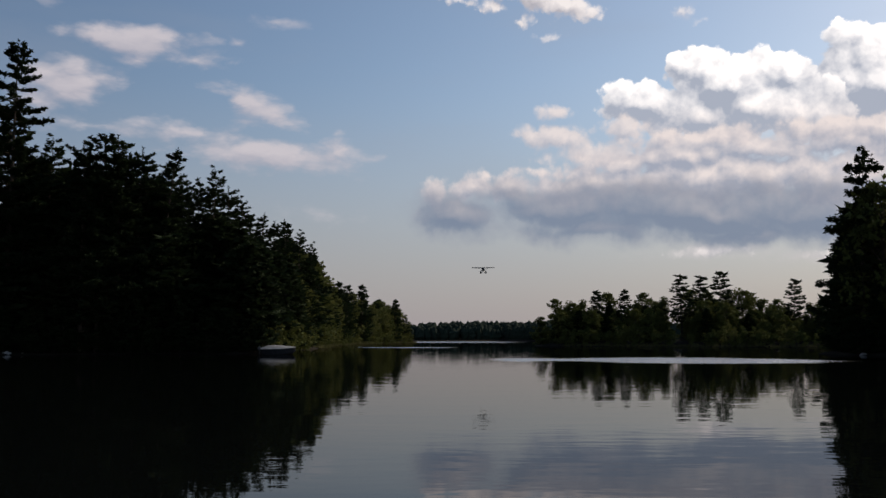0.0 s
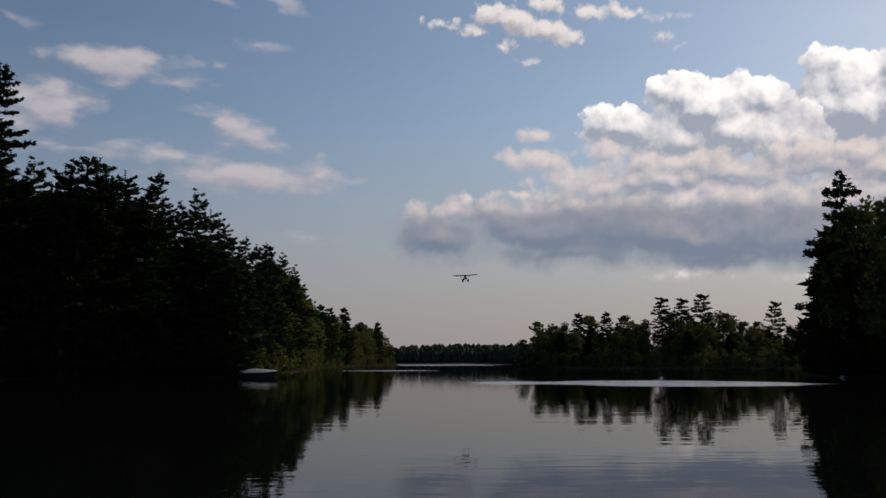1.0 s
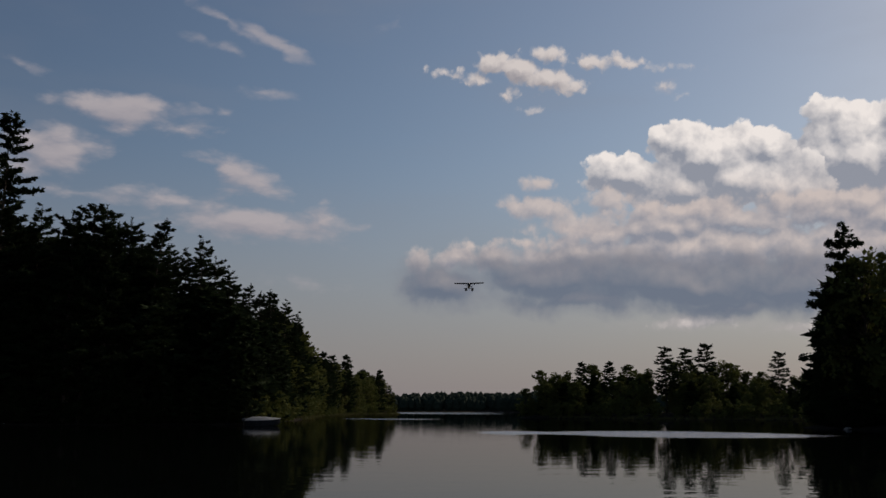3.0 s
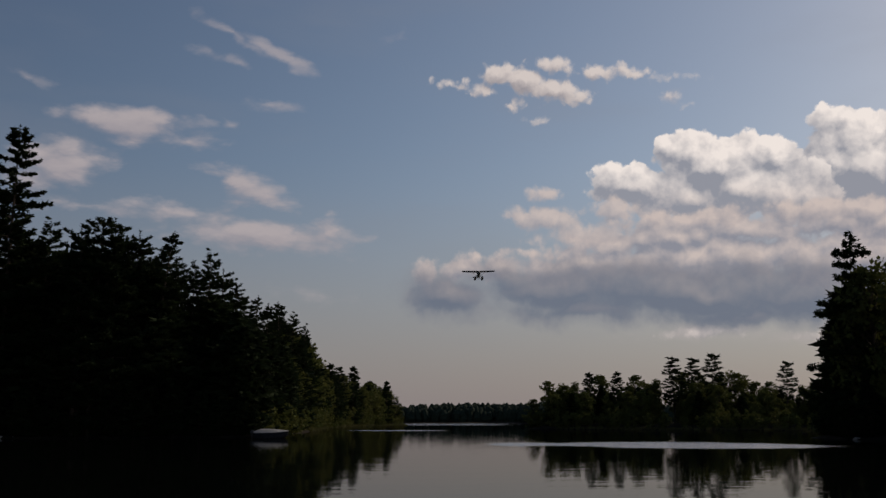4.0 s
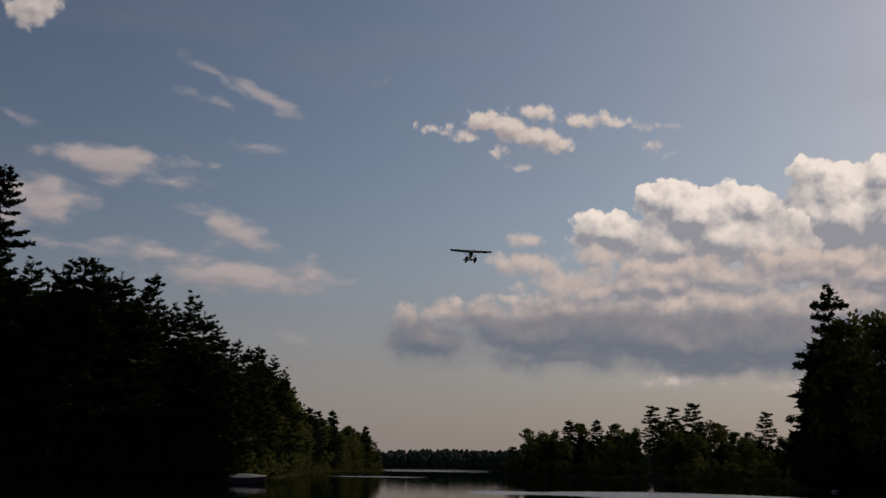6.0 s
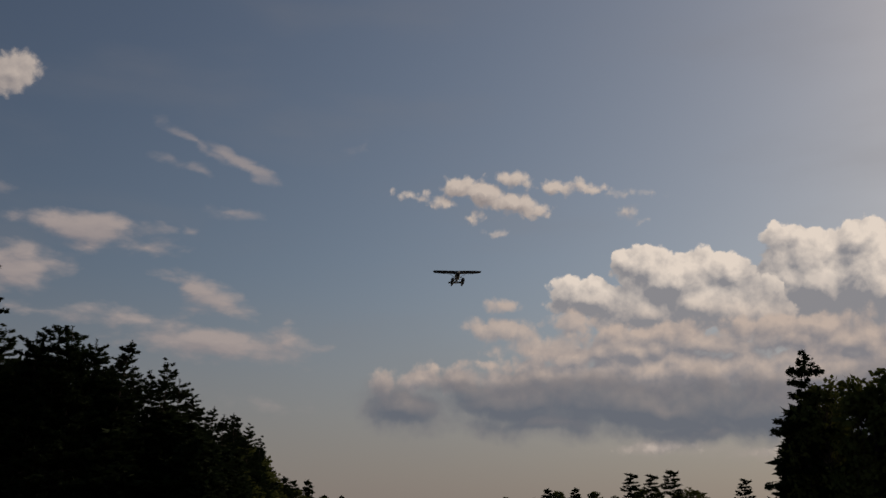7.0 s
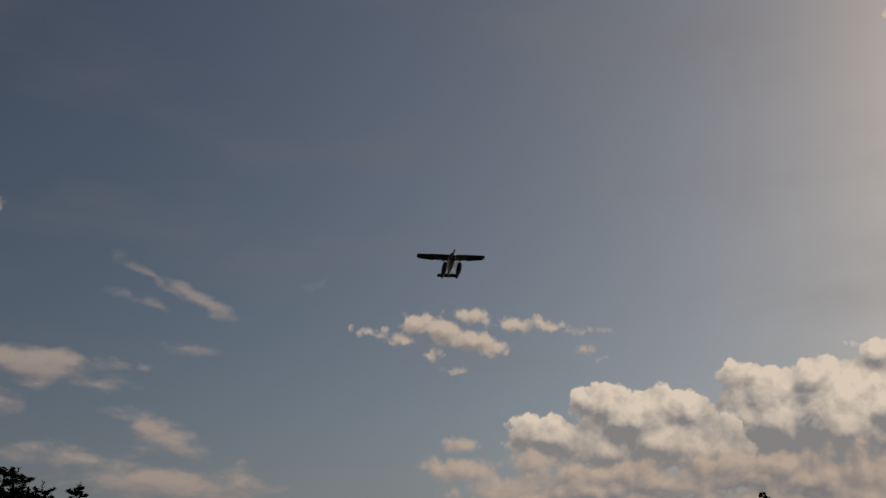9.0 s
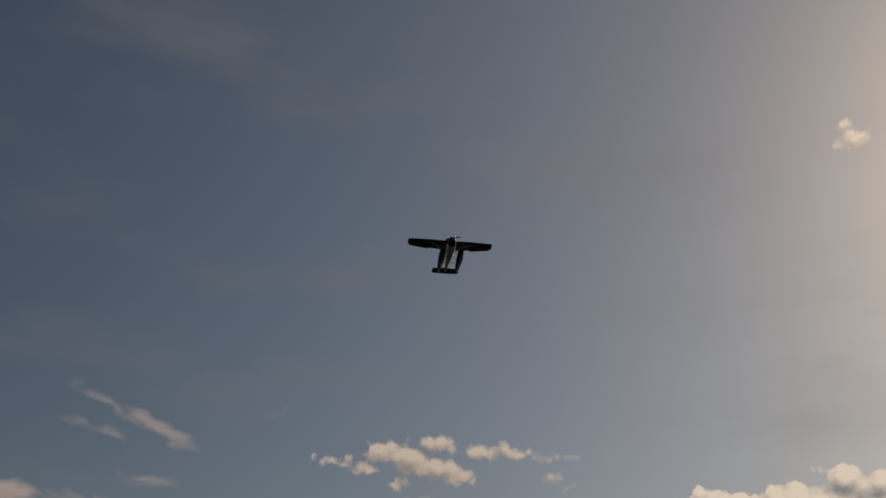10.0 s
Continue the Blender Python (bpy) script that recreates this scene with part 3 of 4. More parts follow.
PINES = [pine(11, spread=4.4, tier=0.048, sprays=44, blade=0.42, ragged=0.34, hang=0.08), pine(12, spread=4.8, flat_top=0.7, tier=0.05, sprays=44, blade=0.42, ragged=0.34, hang=0.1),
         pine(13, spread=4.0, tier=0.046, sprays=42, blade=0.42, ragged=0.34, hang=0.08), pine(14, spread=4.6, flat_top=0.4, tier=0.052, sprays=44, blade=0.42, ragged=0.36, hang=0.09),
         pine(15, spread=3.7, bare=0.15, tier=0.046, sprays=42, blade=0.42, ragged=0.32, hang=0.08)]
GIANT = pine(16, height=38.0, spread=7.4, tier=0.034, sprays=60, blade=0.5, ragged=0.3, hang=0.12, whorl=(5, 8))
DROOPING = pine(21, height=27.0, spread=5.6, droop=0.42, bare=0.1, sprays=90, blade=0.42, tier=0.042, whorl=(5, 8), ragged=0.3, hang=0.2)
SMALL_PINES = [pine(31, height=20, spread=4.2, sprays=7, blade=0.95, bare=0.04), pine(32, height=20, spread=4.6, sprays=9, blade=0.9, bare=0.3, flat_top=0.8, tier=0.04, whorl=(4, 7))]
FILL_PINES = [pine(33, height=22, spread=4.6, sprays=4, blade=1.5, bare=0.03, tier=0.04, count=5), pine(34, height=20, spread=4.2, sprays=4, blade=1.45, bare=0.03, tier=0.04, count=5)]
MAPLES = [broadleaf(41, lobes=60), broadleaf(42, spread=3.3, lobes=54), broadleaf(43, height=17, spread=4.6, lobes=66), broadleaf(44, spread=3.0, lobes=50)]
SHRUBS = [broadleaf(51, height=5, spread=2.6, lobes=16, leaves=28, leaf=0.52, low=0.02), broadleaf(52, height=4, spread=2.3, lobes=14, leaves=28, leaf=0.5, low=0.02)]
for proto, label in [(p, "tall dark eastern white pine with layered boughs") for p in PINES] + \
        [(GIANT, "very tall white pine standing over the other trees")] + \
        [(DROOPING, "tall dark pine with long drooping boughs above the shore")] + \
        [(p, "white pine rising above the wooded shore") for p in SMALL_PINES + FILL_PINES] + \
        [(p, "leafy green broadleaf tree on the lake shore") for p in MAPLES] + \
        [(p, "low leafy shrub at the water's edge") for p in SHRUBS]:
    tagged(proto, label, "shrub" if proto in SHRUBS else "tree")
    if proto in SHRUBS:
        proto.name = "shrub"
USED = set()
planting = random.Random(5)


def plant(proto, x, y, top=None, size=1.0, wide=1.0, group=""):
    """Sets a tree at x, y so that its top reaches that height above the water; the first one planted is the model itself."""
    z = float(ground_height(x, y)) - 0.08
    while z < 0.1 and top:
        x, y, top = x * 1.01, y * 1.01, 2 + (top - 2) * 1.01
        z = float(ground_height(x, y)) - 0.08
    s = (top - z) / proto["tall"] if top else size
    side = s * wide * planting.uniform(0.92, 1.1)
    m = pose(x, y, z, 0, 0, planting.uniform(0, 360)) @ Matrix.Diagonal((side, side, s, 1))
    if proto.name in USED:
        tree = copy_thing(proto, m @ Matrix.Diagonal([1 / q for q in proto.scale] + [1]))
    else:
        USED.add(proto.name)
        tree = proto
        tree.matrix_basis = m
    if group:
        tree["group"] = group
    return tree


# the trees that stand out against the sky: east, north, height of the top in metres
GIANT_PINE = (-58.4, 133, 42.6)
LEFT_PINES = [(-60.5, 136, 34.0), (-55.0, 137, 30.0), (-46.6, 128, 27.6), (-45.8, 132, 29.0), (-44.4, 136, 30.1), (-42.8, 138, 28.8), (-40.0, 140, 29.1), (-38.5, 146, 26.5), (-37.2, 150, 26.3), (-35.0, 150, 27.8), (-34.8, 160, 26.6), (-32.9, 165, 25.1), (-32.2, 172, 23.7), (-28.8, 215, 22.5), (-29.2, 185, 24.5), (-30.7, 178, 23.1), (-28.6, 195, 23.0)]
POINT_PINES = [(-34.5, 330, 20.9), (-34.0, 350, 20.4), (-30.9, 380, 22.6), (-36.2, 300, 20.5), (-23.8, 500, 21.8), (-20.4, 530, 14.3)]
POINT_BROADLEAVES = [(-35.1, 310, 18.3), (-33.0, 365, 18.3), (-30.5, 420, 16.5), (-28.6, 450, 15.5), (-26.7, 480, 15.8), (-18.4, 540, 11.4), (-33.1, 260, 13.9)]
ISLAND_PINES = [(69.4, 290, 20.2), (76.8, 296, 20.3), (80.0, 288, 21.1), (100.6, 285, 18.8), (46.2, 300, 16.6), (55.1, 302, 17.0)]
ISLAND_BROADLEAVES = [(29.9, 305, 8.7), (35.1, 308, 14.4), (38.5, 300, 13.5), (43.6, 310, 14.4), (51.4, 306, 16.0), (59.8, 300, 15.9), (65.7, 312, 14.5), (66.6, 300, 14.9), (75.9, 305, 16.8), (82.9, 310, 16.6), (87.3, 292, 17.0), (92.7, 300, 14.9), (92.7, 290, 13.5), (99.3, 296, 13.9), (99.0, 288, 11.9), (104.8, 285, 12.6), (110.0, 290, 13.6), (86.2, 300, 15.7)]
RIGHT_TREES = [(57.2, 128, 23.3), (59.0, 124, 23.0), (60.6, 122, 21.4), (64.2, 124, 23.9), (64.8, 118, 22.3)]
RP = [(54.8, 130, 27.3)]


def skyline(rows, x, y):
    """Height that a tree at x, y may reach and stay under the line of the tall ones."""
    here = x / y
    order = sorted((r[0] / r[1], r[2] / r[1]) for r in rows)
    return y * float(np.interp(here, [o[0] for o in order], [o[1] for o in order]))


def plant_woods():
    for i, (x, y, top) in enumerate(LEFT_PINES):
        plant(PINES[(1, 0, 3, 1, 1, 3, 2, 0, 4, 0, 3, 0, 2, 0, 2, 3, 0)[i]], x, y, top, wide=1.0, group="pines on the west bank")
        if i > 1:
            plant(PINES[(i * 2 + 1) % 5], x - 1.2, y + 4.5, top * 0.95, wide=1.1, group="pines on the west bank")
    plant(GIANT, *GIANT_PINE, group="pines on the west bank")
    for i, (x, y, top) in enumerate(POINT_PINES):
        plant(SMALL_PINES[i % 2], x, y, top, group="pines on the point")
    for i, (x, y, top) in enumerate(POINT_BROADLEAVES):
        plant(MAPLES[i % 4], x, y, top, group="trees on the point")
    for i, (x, y, top) in enumerate(ISLAND_PINES):
        plant(SMALL_PINES[1 if i < 4 else 0], x, y, top, wide=1.1, group="island pines")
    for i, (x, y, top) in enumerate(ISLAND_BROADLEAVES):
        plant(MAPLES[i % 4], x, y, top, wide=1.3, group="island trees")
    for i, (x, y, top) in enumerate(RIGHT_TREES):
        plant(MAPLES[(i + 2) % 4], x, y, top, wide=0.95, group="trees on the east bank")
    for x, y, top in RP:
        plant(DROOPING, x, y, top, group="pines on the east bank")
    # filling woods, in rows back from each shore
    for x0, y0, x1, y1, back, count, top_of, tag in (
            (-62, 130, -25, 144, 18, 50, LEFT_PINES, "west bank woods"), (-26, 146, -29, 225, 12, 36, LEFT_PINES, "west bank woods"),
            (-29, 228, -38, 330, 10, 30, LEFT_PINES + POINT_PINES, "trees on the point"), (-40, 330, -36, 440, 11, 30, POINT_PINES, "trees on the point"),
            (-35, 450, -20, 560, 9, 28, POINT_PINES, "trees on the point"), (30, 300, 72, 272, 22, 64, ISLAND_BROADLEAVES, "island trees"),
            (72, 272, 120, 268, 24, 70, ISLAND_BROADLEAVES, "island trees"), (61, 119, 78, 104, 12, 40, RIGHT_TREES, "east bank woods"), (64, 128, 74, 120, 8, 20, RIGHT_TREES, "east bank woods"),
            (61, 134, 72, 158, 6, 14, RIGHT_TREES, "east bank woods")):
        nx, ny = (y0 - y1), (x1 - x0)
        n = math.hypot(nx, ny)
        nx, ny = nx / n, ny / n
        mx, my = (x0 + x1) / 2 + nx * 6, (y0 + y1) / 2 + ny * 6
        if max(float(inside(p, np.array(mx), np.array(my))) for p, _ in LANDS) < 0:
            nx, ny = -nx, -ny
        for k in range(count):
            u, v = planting.random(), planting.random() ** 1.3 * back
            x, y = x0 + (x1 - x0) * u + nx * v, y0 + (y1 - y0) * u + ny * v
            if float(ground_height(x, y)) < 0.1:
                continue
            top = skyline(top_of, x, y) * planting.uniform(0.5, 0.86)
            # dark pines alone on the nearer banks: their colour stands in for shade
            kind = planting.choice(MAPLES * (2 if x > 0 else 1) + FILL_PINES if y > 190 else FILL_PINES)
            plant(kind, x, y, max(5, top), wide=planting.uniform(1.0, 1.4), group=tag)
    for x0, y0, x1, y1, count in ((-62, 128, -25, 142, 24), (-26, 150, -35, 300, 18), (-36, 320, -19, 560, 18), (34, 292, 72, 268, 16), (72, 267, 112, 262, 16), (53, 127, 68, 106, 16), (52.5, 126, 56, 146, 9), (-26, 143, -28, 200, 26)):
        for k in range(count):
            u = (k + planting.random()) / count
            x, y = x0 + (x1 - x0) * u, y0 + (y1 - y0) * u
            for step in range(14):
                if 0.1 < float(ground_height(x, y)):
                    break
                x, y = x + (0.6 if x > 0 else -0.6), y + 0.6
            else:
                continue
            # dark young pines in place of shrubs, to imitate shade at the waterline
            if y < 143:
                plant(planting.choice(FILL_PINES), x, y, size=planting.uniform(0.14, 0.3), wide=1.6, group="young shore pines")
            else:
                plant(planting.choice(SHRUBS), x, y, size=planting.uniform(0.6, 1.15), group="shore shrubs")


plant_woods()
# unseen trees behind the camera, added to dim skylight on the facing woods
for k in range(26):
    x = -95 + 190 * k / 25 + planting.uniform(-3, 3)
    plant(FILL_PINES[k % 2] if k % 3 else MAPLES[k % 4], x, -24 - planting.random() * 10 - 0.0006 * x * x, planting.uniform(14, 20), group="trees on the near shore")


def far_wood():
    """The wood on the distant shore, too far to tell tree from tree."""
    rng = np.random.default_rng(3)
    pieces = []
    for k in range(3000):
        x, back = rng.uniform(-700, 900), rng.random() ** 1.5 * 90
        y = float(np.interp(x, [-4400, -500, -100, 60, 160, 500, 900], [1000, 1060, 1130, 1120, 1040, 900, 700])) + 3 + back
        z = float(ground_height(x, y))
        h = rng.uniform(11.5, 15.5) * (1 + 0.12 * math.sin(x * 0.021) + 0.08 * math.sin(x * 0.057 + 1))
        w = h * rng.uniform(0.26, 0.45)
        rings = [(0.0, 0.7), (0.3, 1.0), (0.62, 0.85), (0.86, 0.55), (1.0, 0.1)]
        v, f = [], []
        for i, (s, r) in enumerate(rings):
            for a in range(6):
                t = a * math.pi / 3 + rng.uniform(-0.3, 0.3)
                q = w * r * rng.uniform(0.7, 1.25)
                v.append((x + math.cos(t) * q, y + math.sin(t) * q, z + h * (s + rng.uniform(-0.05, 0.05))))
        for i in range(4):
            for a in range(6):
                b = (a + 1) % 6
                f.append((i * 6 + a, i * 6 + b, i * 6 + b + 6, i * 6 + a + 6))
        pieces.append((v, f))
    ob = new("far_woods", mesh_of("far_woods", *merge(pieces), HAZED_LEAVES))
    tagged(ob, "distant wooded shore, dark green with haze in its colour", "forest", kind="stuff")


far_wood()


def shore_grass(name, outline, first, last, count, tall):
    rng = np.random.default_rng(count)
    base = []
    line = np.array(outline[first:last + 1], float)
    while len(base) < count:
        i = rng.integers(0, len(line) - 1)
        p = line[i] + (line[i + 1] - line[i]) * rng.random() + rng.normal(0, 0.8, 2)
        z = float(ground_height(p[0], p[1]))
        if -0.5 < z < 0.8:
            base.append((p[0], p[1], max(z, -0.15)))
    v, f = blades(rng, np.array(base), np.tile((0, 0, 2.4), (len(base), 1)), np.full(len(base), tall), 5, 0.06, 1.0)
    tagged(new(name, mesh_of(name, v, f, REED)), "pale marsh grass along the waterline", "grass", kind="stuff")


shore_grass("marsh_grass", WEST_BANK, 7, 12, 2600, 0.8)
shore_grass("marsh_grass", ISLAND, 1, 4, 2200, 0.6)


# ---- things on and above the water ----
def loft(rings, mat_name, mat, closed=True):
    """A smooth skin through rings of points."""
    n = len(rings[0])
    verts = [p for r in rings for p in r]
    faces = []
    for i in range(len(rings) - 1):
        for k in range(n):
            a, b = i * n + k, i * n + (k + 1) % n
            faces.append((a, b, b + n, a + n))
    if closed:
        faces.append(tuple(range(n))[::-1])
        faces.append(tuple(range((len(rings) - 1) * n, len(rings) * n)))
    data = mesh_of(mat_name, verts, faces, mat, True)
    bm = bmesh.new()
    bm.from_mesh(data)
    bmesh.ops.recalc_face_normals(bm, faces=bm.faces)
    bm.to_mesh(data)
    bm.free()
    data.set_sharp_from_angle(angle=radians(40))
    return data


def oval(y, wide, low, high, n=14, power=2.6):
    ring = []
    for k in range(n):
        t = 2 * math.pi * k / n
        c, s = math.cos(t), math.sin(t)
        ring.append((wide * math.copysign(abs(c) ** (2 / power), c), y, (low + high) / 2 + (high - low) / 2 * math.copysign(abs(s) ** (2 / power), s)))
    return ring


def aerofoil(x, lead, chord, z, thick):
    outline = ((0.0, 0.0), (0.04, 0.5), (0.18, 0.95), (0.4, 1.0), (0.7, 0.6), (1.0, 0.05), (1.0, -0.03), (0.6, -0.28), (0.2, -0.4), (0.05, -0.3))
    return [(x, lead + chord * u, z + thick * w) for u, w in outline]


def strut(a, b, r=0.035, n=6):
    return tube([a, b], [r, r], n)


def floatplane():
    plane = new("floatplane")
    tagged(plane, "high-wing floatplane, cream belly, dark wing and floats, flying low", "airplane")
    body = part("fuselage", loft([oval(-2.45, 0.22, -0.2, 0.25), oval(-2.35, 0.42, -0.38, 0.42), oval(-1.5, 0.52, -0.55, 0.5),
                                  oval(-1.0, 0.55, -0.62, 0.62), oval(-0.5, 0.56, -0.66, 0.98), oval(0.7, 0.55, -0.62, 0.98),
                                  oval(1.6, 0.44, -0.45, 0.72), oval(3.2, 0.24, -0.12, 0.46), oval(4.8, 0.1, 0.08, 0.34), oval(5.15, 0.04, 0.12, 0.3)],
                                 "fuselage", CREAM), None, plane, "cream painted fuselage")
    part("engine_cowl", loft([oval(-2.62, 0.2, -0.16, 0.2), oval(-2.56, 0.34, -0.3, 0.34), oval(-2.3, 0.445, -0.41, 0.445), oval(-1.62, 0.53, -0.56, 0.515)],
                             "engine_cowl", FLOAT_PAINT), None, body, "dark engine cowl")
    part("windscreen", loft([oval(-1.28, 0.46, 0.42, 0.52), oval(-1.0, 0.535, 0.36, 0.68), oval(-0.52, 0.555, 0.45, 0.995)], "windscreen", GLASS), None, body)
    for side in (-1, 1):
        bm = bmesh.new()
        bmesh.ops.create_cube(bm, size=1, matrix=pose(side * 0.545, 0.15, 0.52) @ Matrix.Diagonal((0.05, 1.1, 0.42, 1)))
        bmesh.ops.bevel(bm, geom=bm.edges[:], offset=0.02, segments=2, affect="EDGES")
        part("side_window", bm, GLASS, body)
    stations = [(-5.46, -0.42, 1.0, 1.13, 0.06), (-5.3, -0.58, 1.2, 1.12, 0.12), (-2.6, -0.78, 1.78, 1.04, 0.17), (-0.4, -0.82, 2.0, 0.97, 0.18)]
    wing = part("wing", loft([aerofoil(x, *r) for x, *r in stations] + [aerofoil(-x, *r) for x, *r in stations[::-1]], "wing", WING_PAINT), None, plane, "dark painted high wing")
    for side in (-1, 1):
        part("aileron", loft([aerofoil(side * x, y, c, z, 0.05) for x, y, c, z in ((2.7, 0.985, 0.26, 1.045), (5.2, 0.64, 0.22, 1.118))], "aileron", FLOAT_PAINT), None, wing)
        part("wing_strut", mesh_of("wing_strut", *merge([strut((side * 0.52, -0.35, -0.5), (side * 2.6, -0.3, 1.0), 0.05)]), METAL, True), None, wing)
    part("tailplane", loft([aerofoil(x, y, c, 0.26, t) for x, y, c, t in ((-1.75, 4.5, 0.75, 0.03), (-1.6, 4.25, 1.1, 0.05), (0, 4.05, 1.35, 0.07), (1.6, 4.25, 1.1, 0.05), (1.75, 4.5, 0.75, 0.03))],
                           "tailplane", WING_PAINT), None, plane, "dark painted tailplane")
    fin = []
    for z, y, c, t in ((0.2, 3.7, 1.5, 0.06), (0.6, 4.1, 1.2, 0.06), (1.12, 4.6, 0.8, 0.04), (1.2, 4.75, 0.55, 0.02)):
        fin.append([(q[2] - z, q[1], z) for q in aerofoil(0, y, c, z, t)])
    part("tail_fin", loft(fin, "tail_fin", CREAM), None, plane)
    for side in (-1, 1):
        rings = []
        for y, w, keel, deck in ((-3.15, 0.05, -1.3, -1.2), (-2.95, 0.2, -1.48, -1.13), (-2.3, 0.33, -1.72, -1.08), (-1.0, 0.38, -1.86, -1.06),
                                 (0.2, 0.38, -1.88, -1.06), (0.25, 0.36, -1.76, -1.06), (1.8, 0.28, -1.6, -1.08), (3.2, 0.14, -1.36, -1.12), (3.5, 0.05, -1.26, -1.16)):
            x, y = side * 1.16, y * 0.82 + 0.2
            chine = keel + (deck - keel) * 0.38
            rings.append([(x, y, keel), (x + w, y, chine), (x + w, y, deck - 0.08), (x + w * 0.7, y, deck), (x - w * 0.7, y, deck), (x - w, y, deck - 0.08), (x - w, y, chine)])
        pod = part("float", loft(rings, "float", FLOAT_PAINT), None, plane, "dark seaplane float")
        part("water_rudder", mesh_of("water_rudder", *strut((side * 1.16, 3.0, -1.22), (side * 1.16, 3.3, -1.12), 0.05), METAL), None, pod)
        part("float_strut", mesh_of("float_strut", *strut((side * 1.16, -1.3, -1.08), (side * 0.48, -1.0, -0.5), 0.045), METAL), None, pod)
        part("float_strut", mesh_of("float_strut", *strut((side * 1.16, 0.9, -1.08), (side * 0.48, 0.6, -0.5), 0.045), METAL), None, pod)
        part("float_strut", mesh_of("float_strut", *strut((side * 1.16, -1.3, -1.08), (side * 0.48, 0.6, -0.5), 0.03), METAL), None, pod)
    for y in (-1.25, 0.95):
        part("spreader_bar", mesh_of("spreader_bar", *strut((-1.16, y, -1.2), (1.16, y, -1.2), 0.045), METAL), None, plane)
    blade = []
    for x, c, twist in ((-1.02, 0.07, -14), (-0.9, 0.12, -17), (-0.5, 0.16, -28), (-0.12, 0.11, -50), (0.12, 0.11, 50), (0.5, 0.16, 28), (0.9, 0.12, 17), (1.02, 0.07, 14)):
        q, n = radians(twist), 0.018
        blade.append([(x, u * math.sin(q) + w * math.cos(q), u * math.cos(q) - w * math.sin(q)) for u, w in ((-c, 0), (0, -n), (c, 0), (0, n))])
    prop = part("propeller", loft(blade, "propeller", DARK_METAL), None, plane, "black two-blade propeller")
    part("spinner", loft([[(r * math.cos(k * math.pi / 5), y, r * math.sin(k * math.pi / 5)) for k in range(10)] for y, r in ((-0.28, 0.02), (-0.2, 0.1), (-0.02, 0.17), (0.06, 0.17))], "spinner", METAL), None, prop)
    return plane, prop


PLANE, PROPELLER = floatplane()


def moored_boat(x, y, turn):
    """A small boat under a pale canvas cover, lying at the bank."""
    boat = new("moored_boat")
    tagged(boat, "small moored motorboat under a pale grey canvas cover", "boat")
    rings, top = [], []
    for u, w, keel, rail in ((-2.3, 0.85, -0.15, 0.62), (-1.8, 0.95, -0.2, 0.62), (0.0, 1.0, -0.22, 0.66), (1.3, 0.8, -0.16, 0.74), (2.0, 0.42, 0.05, 0.82), (2.35, 0.06, 0.45, 0.88)):
        rings.append([(u, 0, keel), (u, w * 0.8, keel + 0.2), (u, w, rail), (u, w * 0.9, rail + 0.02), (u, -w * 0.9, rail + 0.02), (u, -w, rail), (u, -w * 0.8, keel + 0.2)])
    for u, w, rail, ridge in ((-2.36, 0.5, 0.66, 0.72), (-2.2, 0.88, 0.63, 0.85), (-1.4, 1.0, 0.63, 1.12), (-0.5, 1.03, 0.65, 1.16), (0.7, 0.98, 0.68, 1.08), (1.5, 0.76, 0.75, 1.0), (2.1, 0.4, 0.83, 0.95), (2.38, 0.08, 0.88, 0.93)):
        line = [(u, w, rail), (u, w, rail + 0.06)]
        for k in (0.75, 0.45, 0.15, -0.15, -0.45, -0.75):
            line.append((u, w * k, rail + 0.06 + (ridge - rail) * (1 - abs(k) ** 1.5) + 0.03 * math.sin(u * 5 + k * 9)))
        line += [(u, -w, rail + 0.06), (u, -w, rail)]
        top.append(line)
    part("hull", loft(rings, "hull", HULL), None, boat, "dark hull")
    part("cover", loft(top, "cover", COVER), None, boat, "pale canvas cover")
    motor = part("outboard_motor", loft([oval(-0.12, 0.12, 0.5, 0.95), oval(0.0, 0.2, 0.42, 1.05), oval(0.2, 0.2, 0.42, 1.02), oval(0.32, 0.1, 0.5, 0.9)], "outboard_motor", DARK_METAL), None, boat)
    motor.matrix_basis = pose(-2.45, 0, 0, 0, 0, 90)
    part("motor_leg", mesh_of("motor_leg", *strut((0, 0.1, 0.5), (0, 0.1, -0.4), 0.07), DARK_METAL), None, motor)
    boat.matrix_basis = pose(x, y, 0.02, 0, 0, turn)


moored_boat(-22.5, 136.5, 4)


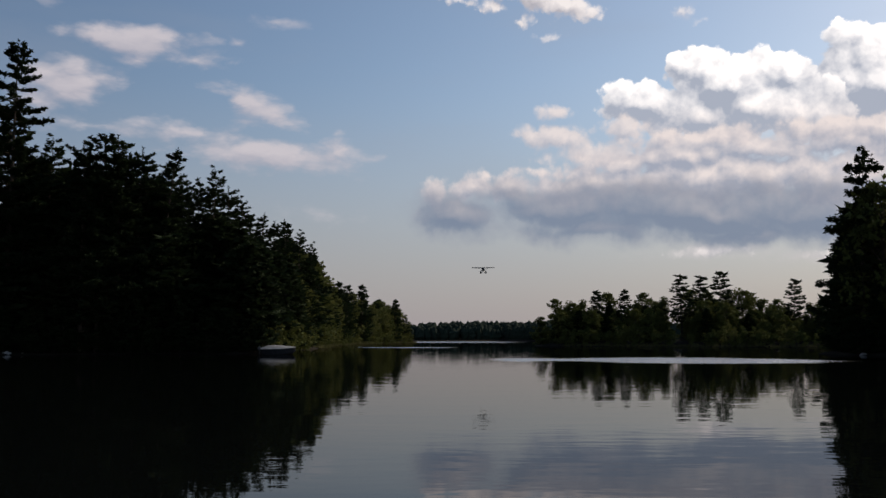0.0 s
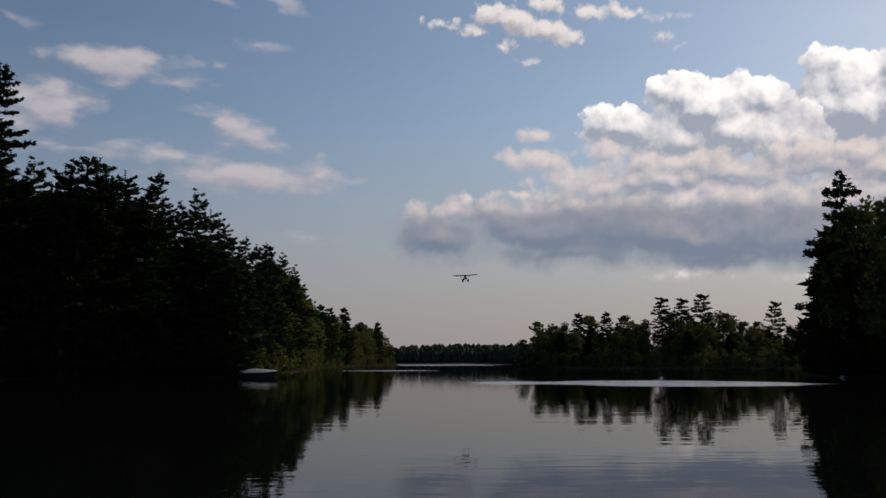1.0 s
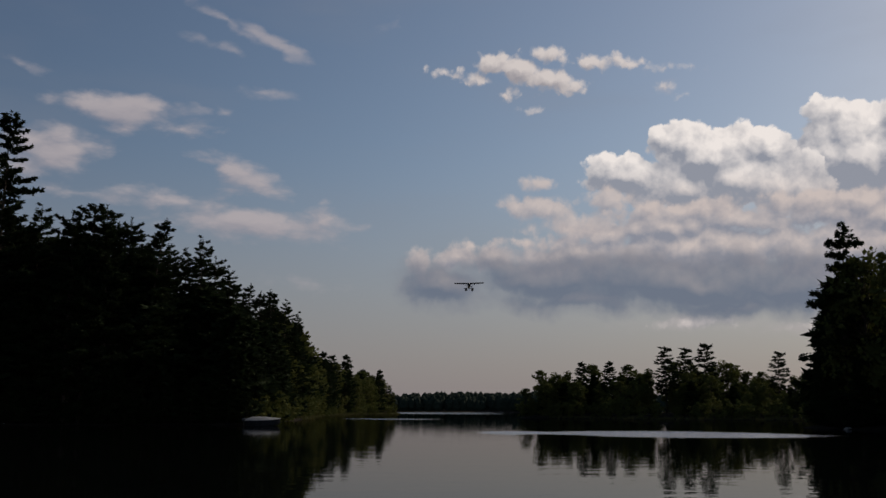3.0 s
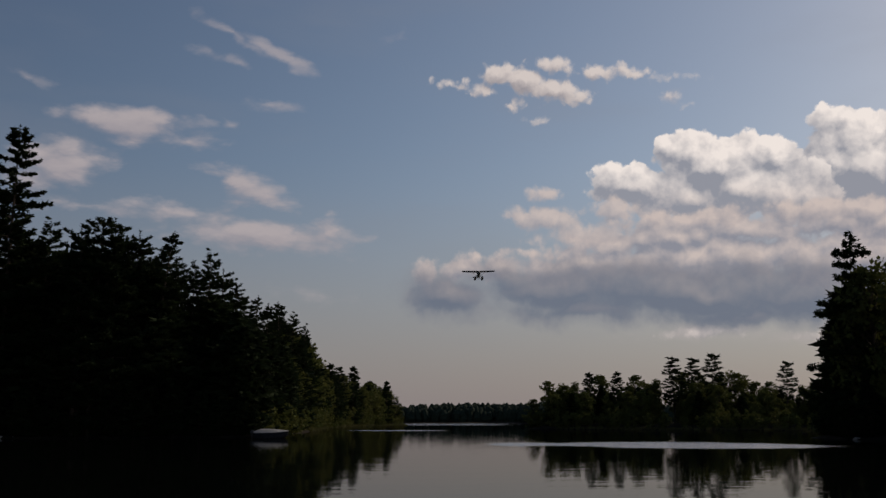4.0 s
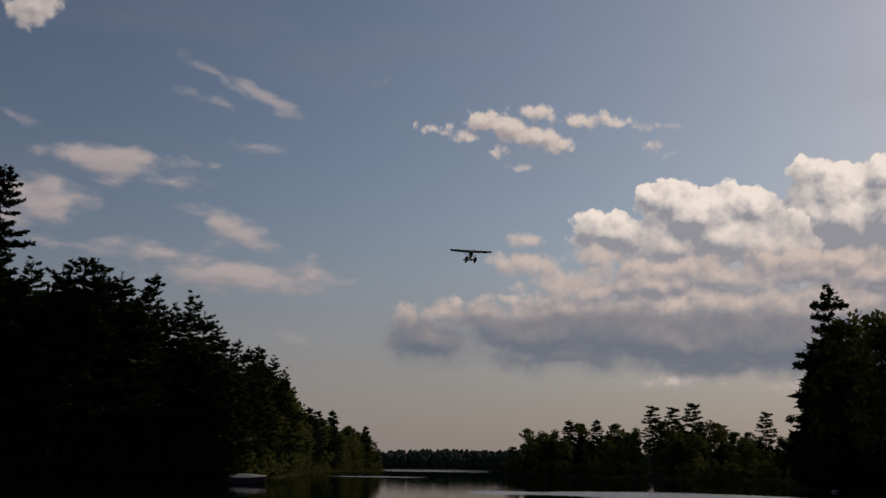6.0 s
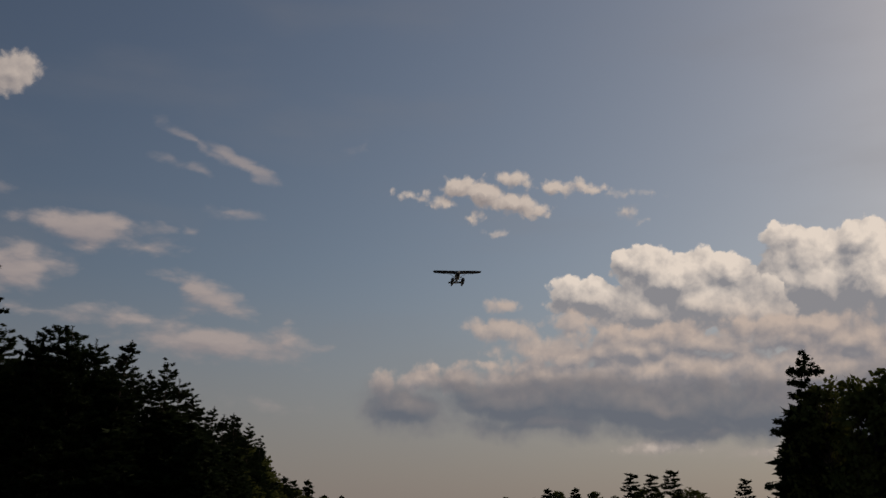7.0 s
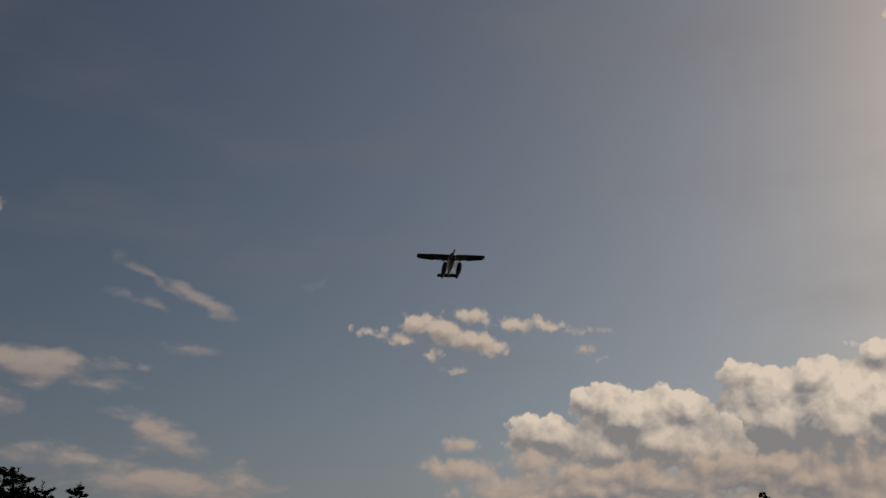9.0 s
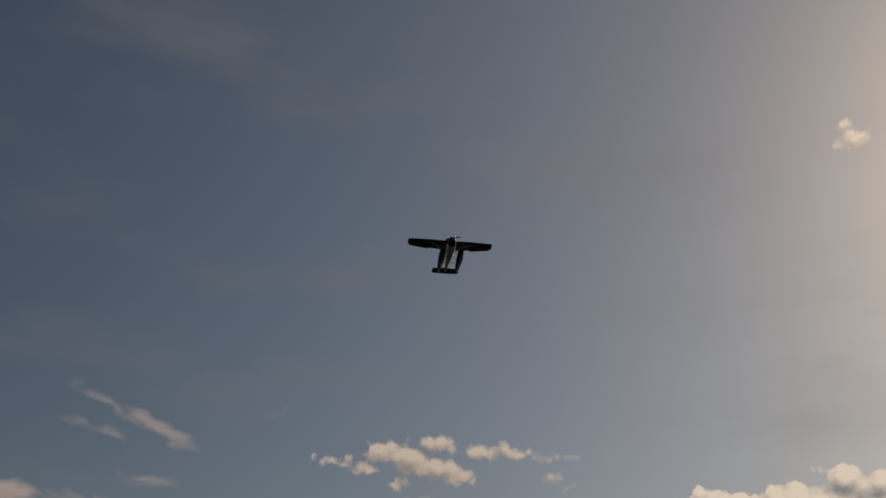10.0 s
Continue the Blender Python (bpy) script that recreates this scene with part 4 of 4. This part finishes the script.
def shore_rock(seed, x, y, size):
    rng = random.Random(seed)
    bm = bmesh.new()
    bmesh.ops.create_icosphere(bm, subdivisions=3, radius=1)
    for v in bm.verts:
        n = noise.noise(v.co * 1.3 + Vector((seed, 0, 0))) * 0.35 + noise.noise(v.co * 3.1 + Vector((0, seed, 0))) * 0.12
        v.co *= 1 + n
        v.co.z *= 0.55
    data = bpy.data.meshes.new("shore_rock")
    bm.to_mesh(data)
    bm.free()
    data.materials.append(GRANITE)
    ob = new("shore_rock", data)
    ob.matrix_basis = pose(x, y, 0.05, 0, 0, rng.uniform(0, 360)) @ Matrix.Diagonal((size, size, size, 1))
    tagged(ob, "grey granite boulder at the water's edge", "rock", "shore rocks")


for i, (x, y, size) in enumerate(((-56.5, 129.5, 0.7), (-54.8, 130.4, 0.45), (57.8, 116.5, 0.6), (60.2, 112.8, 0.5), (53.0, 126.0, 0.5))):
    shore_rock(i + 1, x, y, size)


def motions():
    rows = []
    for t, x, y, z, bank in PLANE_ROWS_EARLY + PLANE_ROWS_LATE:
        rows.append((t, pose(x, y, z, -6, bank, 0.5)))
    walk(PLANE, rows)
    walk(PROPELLER, [(k / 10, pose(0, -2.6, 0, 0, (k * 77 + 20) % 360, 0)) for k in range(101)])


# seconds, place of the aircraft, bank
PLANE_ROWS_EARLY = [(0.0, 18.93, 467.8, 34.58, -0.5), (0.5, 17.85, 449.6, 36.48, -1.8), (1.0, 17.48, 431.4, 38.58, -3.0), (1.5, 16.62, 413.4, 41.09, -2.5), (2.0, 17.10, 395.3, 43.32, -3.1), (2.5, 15.99, 377.4, 44.54, -3.6), (3.0, 14.91, 359.4, 46.92, -1.5), (4.5, 14.28, 305.7, 51.26, -0.4)]
PLANE_ROWS_LATE = [(5.0, 14.28, 287.8, 53.11, 1.2), (5.5, 13.72, 269.8, 54.97, 3.0), (7.0, 13.68, 215.7, 59.40, -0.8), (7.5, 13.43, 197.6, 60.60, 1.6), (8.0, 13.51, 179.4, 62.25, 2.8), (8.5, 13.92, 161.1, 63.84, 0.6), (9.0, 14.16, 142.6, 65.39, -0.4), (9.5, 14.46, 124.1, 67.19, 0.9), (10.0, 14.71, 105.5, 68.86, 1.4)]
motions()
